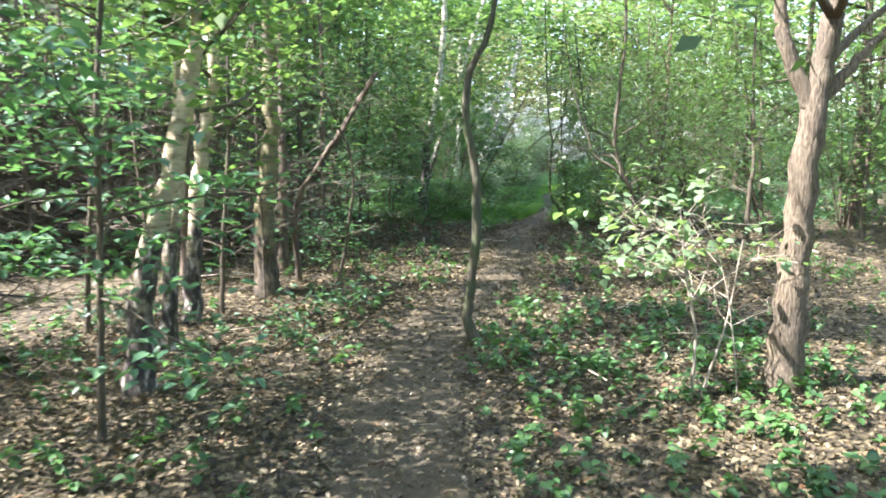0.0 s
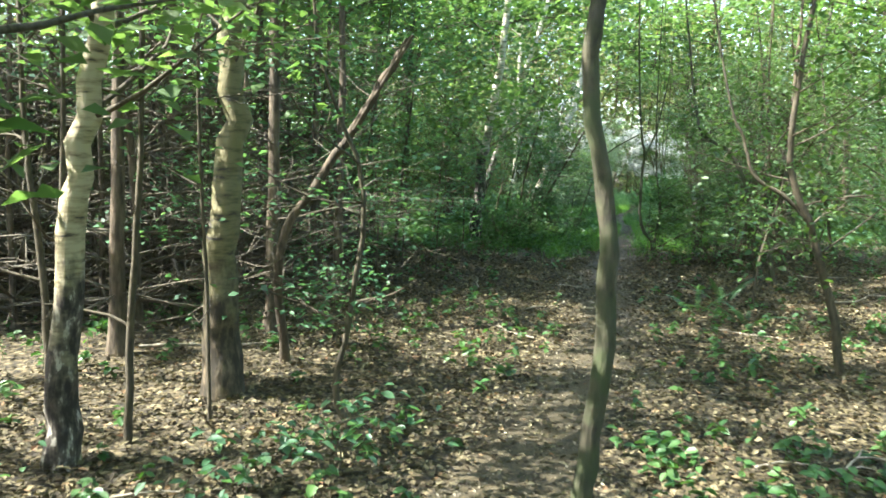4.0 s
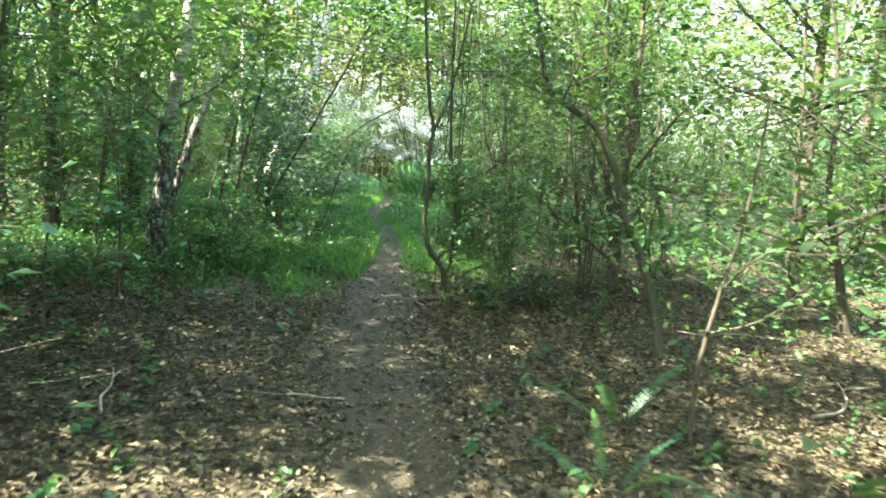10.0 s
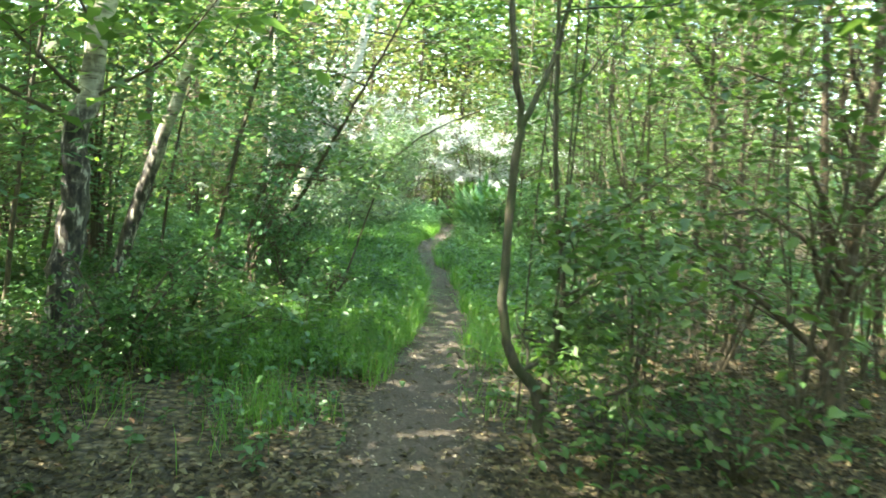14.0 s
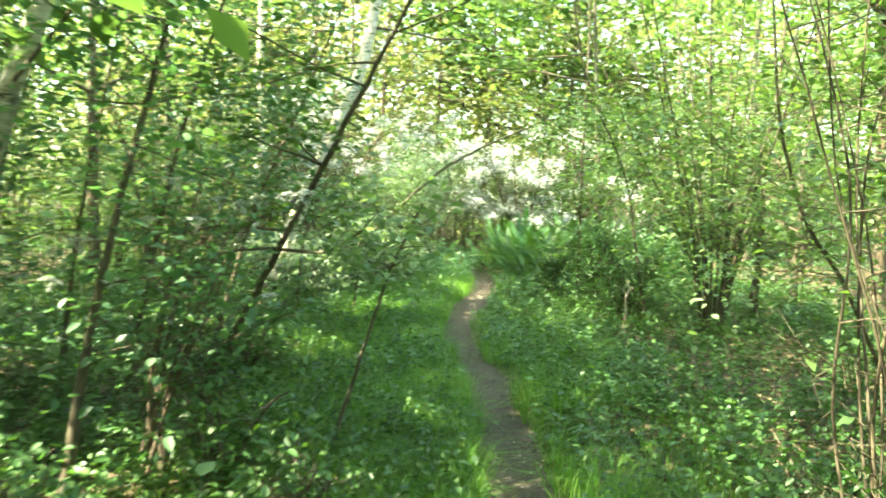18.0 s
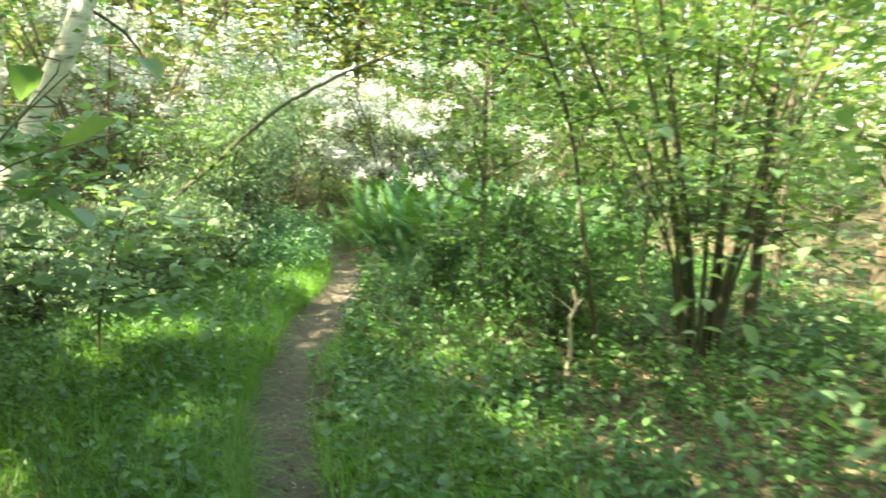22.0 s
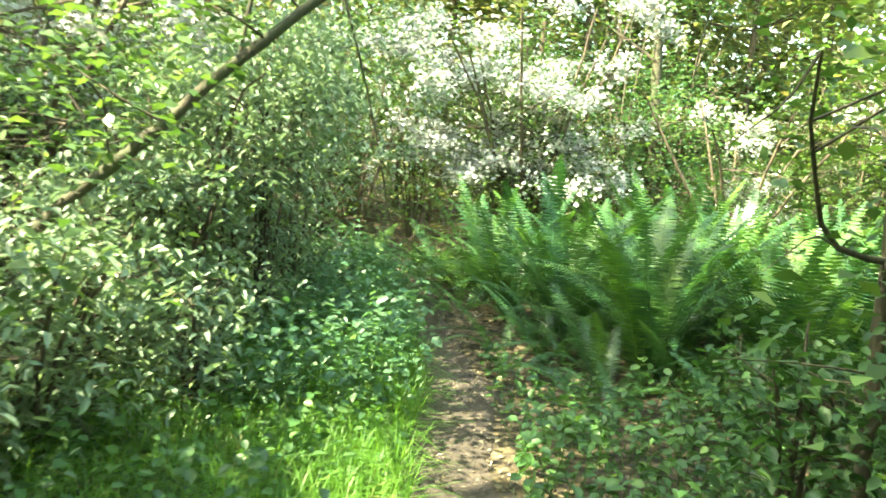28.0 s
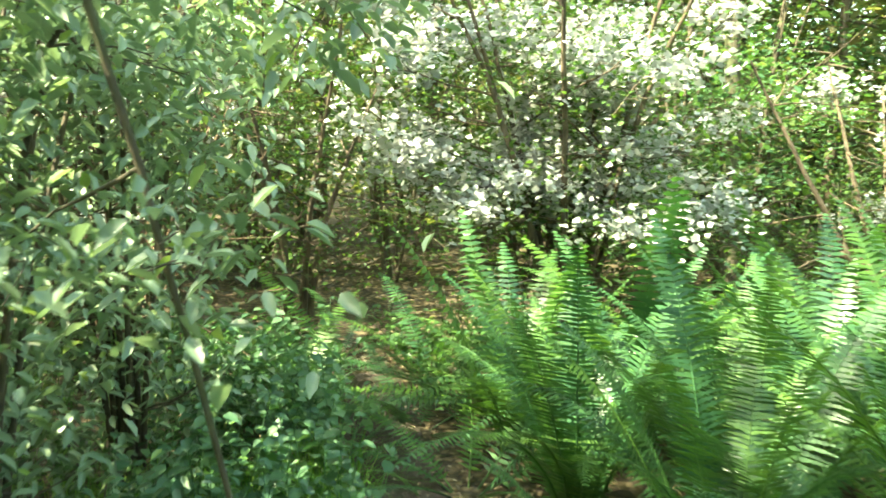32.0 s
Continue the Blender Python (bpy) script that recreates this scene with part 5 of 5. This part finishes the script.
def off_path(x, y):
    return (x - path_x(y)) / path_half(y)


def patchy(x, y, a, b):
    return 0.5 + 0.5 * np.sin(a * x + 1.7 * np.sin(b * y)) * np.sin(b * y + 1.9 * np.sin(a * x + 0.7))


def litter():
    rng = np.random.default_rng(31)

    def dens(x, y):
        o = np.abs(off_path(x, y))
        d = np.where(o < 0.9, np.where(y < 14, 0.4, 0.3), np.where(o < 1.6, 0.7, 1.0))
        grassy = ((y > 15.5) & (x - path_x(y) < 1.5) & (x - path_x(y) > -1.7)) | (y > 26)
        return d * np.where(grassy, 0.25, 1.0) * np.clip(1.5 - np.abs(x - path_x(y)) / 9, 0.15, 1)

    x, y = spread(rng, 110000, (-8, 13), (0.5, 33), dens)
    near = spread(rng, 150000, (-3.2, 5.6), (2.6, 17.5), lambda x, y: dens(x, y) * np.exp(-(np.maximum(np.abs(x - path_x(y)) - 1.5, 0) / 2.0) ** 2))
    x, y = np.concatenate([x, near[0]]), np.concatenate([y, near[1]])
    c = np.stack([x, y, ground_z(x, y) + rng.uniform(0.004, 0.035, len(x))], 1)
    g = Geo().add(*leaf_blades(rng, c, 0.042, width=0.62, droop=0.0, tilt=0.42, fold=0.14))
    tagged(new("leaf_litter", g.mesh("leaf_litter", M_LITTER, False)), "dry brown fallen leaves covering the ground", "leaf litter", kind="stuff")
    x, y = spread(rng, 400000, (-1, 6), (1.5, 33), lambda x, y: np.exp(-(off_path(x, y) / 1.1) ** 2))
    c = np.stack([x, y, ground_z(x, y) + 0.014], 1)
    g = Geo().add(*leaf_blades(rng, c, 0.027, width=0.55, droop=0.0, tilt=0.3))
    tagged(new("path_crumbs", g.mesh("path_crumbs", M_CRUMB, False)), "crumbs of dry leaves and bark on the path", "leaf litter", kind="stuff")


litter()


def blades(rng, x, y, length, lean):
    n = len(x)
    z = ground_z(x, y)
    a = rng.uniform(0, 2 * np.pi, n)
    d = np.stack([np.cos(a), np.sin(a), np.zeros(n)], 1)
    s = np.stack([-np.sin(a), np.cos(a), np.zeros(n)], 1) * rng.uniform(0.0013, 0.0033, n)[:, None]
    L = length * rng.uniform(0.5, 1.3, n)
    b = rng.uniform(0.15, lean, n)
    p0 = np.stack([x, y, z - 0.01], 1)
    p1 = p0 + np.stack([0 * x, 0 * x, L * 0.6], 1) + d * (L * b * 0.3)[:, None]
    p2 = p0 + np.stack([0 * x, 0 * x, L * (1 - 0.35 * b)], 1) + d * (L * b)[:, None]
    v = np.stack([p0 - s, p0 + s, p1 - s * 0.8, p1 + s * 0.8, p2 - s * 0.12, p2 + s * 0.12], 1)
    k = 6 * np.arange(n)[:, None]
    return v.reshape(-1, 3), np.concatenate([k + np.array([[0, 1, 3, 2]]), k + np.array([[2, 3, 5, 4]])])


def grass():
    rng = np.random.default_rng(41)

    def dens(x, y):
        u = x - path_x(y)
        h = path_half(y)
        left = (u < -h * (0.88 + 0.17 * np.sin(5.3 * y) * np.sin(2.1 * y))) & (u > -1.9) & (y > 13.8) & (y < 30.6)
        right = (u > h * (0.9 + 0.15 * np.sin(4.1 * y + 1))) & (u < 1.5) & (y > 14.2) & (y < 25)
        fade = np.clip((y - 14.9 - 1.9 * patchy(x, y, 3.1, 2.3)) / 1.4, 0, 1) ** 1.5
        near = np.exp(-((np.abs(u) - h) / 1.15) ** 2)
        return np.where(left, near * fade, np.where(right, 0.62 * near * fade * patchy(x, y, 2.1, 1.7), 0.0))

    x, y = spread(rng, 430000, (-0.5, 7), (13.8, 31), dens)
    g = Geo().add(*blades(rng, x, y, 0.25, 1.5))
    tagged(new("grass", g.mesh("grass", M_GRASS)), "long soft green grass along the path", "grass", kind="stuff")


grass()


def herbs(name, label, n, xr, yr, dens, height, size, mat, seed, per=7, rich=True):
    """Low plants: a thin stem with leaves in pairs up to its tip."""
    rng = np.random.default_rng(seed)
    x, y = spread(rng, n, xr, yr, dens)
    g = Geo()
    h = height * rng.uniform(0.4, 1.3, len(x))
    z = ground_z(x, y)
    k = np.repeat(np.arange(len(x)), per)
    u = np.tile(np.linspace(0.35, 1.0, per), len(x))
    lean = rng.normal(0, 0.25, (len(x), 2))
    c = np.stack([x[k] + lean[k, 0] * h[k] * u, y[k] + lean[k, 1] * h[k] * u, z[k] + h[k] * u], 1)
    g.add(*leaf_blades(rng, c, size, width=0.72, droop=0.15, tilt=0.35, rich=rich))
    s = np.stack([np.full(len(x), 0.0022), np.zeros(len(x)), np.zeros(len(x))], 1)
    a = np.stack([x, y, z - 0.01], 1)
    b = np.stack([x + lean[:, 0] * h, y + lean[:, 1] * h, z + h], 1)
    v = np.stack([a - s, a + s, b + s * 0.4, b - s * 0.4], 1)
    g.add(v.reshape(-1, 3), np.arange(4 * len(x)).reshape(-1, 4))
    tagged(new(name, g.mesh(name, mat)), label, "undergrowth", kind="stuff")


herbs("undergrowth", "low green woodland plants among dry leaves", 5200, (-4, 5), (2.5, 12), lambda x, y: np.where(np.abs(off_path(x, y)) < 1.2, 0, np.where((x > 0.2) & (y < 7.5) & (x < 2.6), 0.3 + 0.7 * patchy(x, y, 1.9, 2.3), np.where((x < -0.4) & (y < 6), 0.45, 0.25) * patchy(x, y, 2.3, 1.9))), 0.13, 0.06, M_HERB, 51)
herbs("undergrowth", "sparse green seedlings in leaf litter", 2600, (-5, 8), (9, 18), lambda x, y: np.where(np.abs(off_path(x, y)) < 1.15, 0, 0.45 * patchy(x, y, 1.6, 1.3) ** 2 + np.clip((y - 15) / 5, 0, 0.5)), 0.13, 0.055, M_HERB, 52)
herbs("undergrowth", "dense nettles and brambles beside the path", 42000, (-2.5, 9), (15.5, 33), lambda x, y: np.where((np.abs(off_path(x, y)) < 1.3) | ((x > 4.6) & (y > 28.3) & (y < 31.5)), 0, np.where(x > path_x(y), np.clip((y - 17.3) / 3, 0.04, 1), np.clip((y - 15) / 4, 0.2, 1)) * np.where((x - path_x(y) > 1.7) & (y < 26), 0.75, 1.0) * (0.42 + 0.55 * patchy(x, y, 1.5, 1.9))), 0.22, 0.052, M_HERB, 53, per=5)
herbs("undergrowth", "tall soft plants crowding the path's edge", 2600, (1.6, 4.4), (27.6, 32), lambda x, y: np.where((off_path(x, y) < -1.05) & (off_path(x, y) > -5), 0.8, 0), 0.42, 0.055, M_MAPLE, 55, per=8)
herbs("undergrowth", "green scrub floor deeper in the wood", 4200, (-10, 14), (13, 40), lambda x, y: np.where(np.abs(x - path_x(y)) < 3.5, 0, 0.8), 0.35, 0.1, M_MAPLE, 54, per=6, rich=False)


# ---- fallen wood ----
def fallen_stick(x, y, bear, length, r, label="dry pale stick lying on the ground", mat=None):
    root = thing("fallen_stick", (x, y, float(ground_z(x, y)) + r + 0.02), label, "stick", rz=bear)
    p = [(-length / 2, 0, 0)]
    for k in range(1, 5):
        p.append((-length / 2 + length * k / 4, R.normal(0, length * 0.05), abs(R.normal(0, 0.012))))
    q = curve_through(p, 12)
    part("stem", Geo().add(*tube(q, np.linspace(r, r * 0.45, 12), 6, R, 0.06)), mat or M_DEAD, root)
    for k in range(2):
        j = int(R.integers(4, 10))
        e = q[j] + np.array([0.12, R.choice((-1, 1)) * 0.1, 0.03]) * length
        part("side_twig", Geo().add(*tube(np.array([q[j], (q[j] + e) / 2 + 0.01, e]), [r * 0.5, r * 0.4, r * 0.2], 4)), mat or M_DEAD, root)


fallen_stick(4.82, 29.9, 1.0, 0.55, 0.009, "curved pale root lying at the path's edge")
for x_, y_, b_, l_, r_ in ((-1.6, 6.6, 0.4, 0.7, 0.008), (0.9, 5.2, 2.2, 0.5, 0.007), (-0.9, 6.1, 1.1, 0.6, 0.008), (1.5, 7.1, 0.2, 0.8, 0.01), (2.1, 10.2, 2.6, 0.6, 0.007), (0.4, 11.3, 0.7, 0.55, 0.008), (0.7, 12.6, 2.9, 0.5, 0.007),
                           (3.9, 12.2, 0.5, 0.9, 0.011), (5.0, 11.6, 2.0, 1.1, 0.012), (-0.3, 12.9, 1.6, 0.8, 0.01), (0.0, 10.1, 2.4, 0.6, 0.008), (3.3, 16.4, 0.3, 0.6, 0.008), (4.7, 21.2, 0.9, 0.8, 0.01), (5.3, 28.3, 0.2, 0.6, 0.006), (-2.3, 9.2, 0.2, 1.0, 0.014), (4.3, 13.9, 2.8, 0.9, 0.01)):
    fallen_stick(x_, y_, b_, l_, r_)
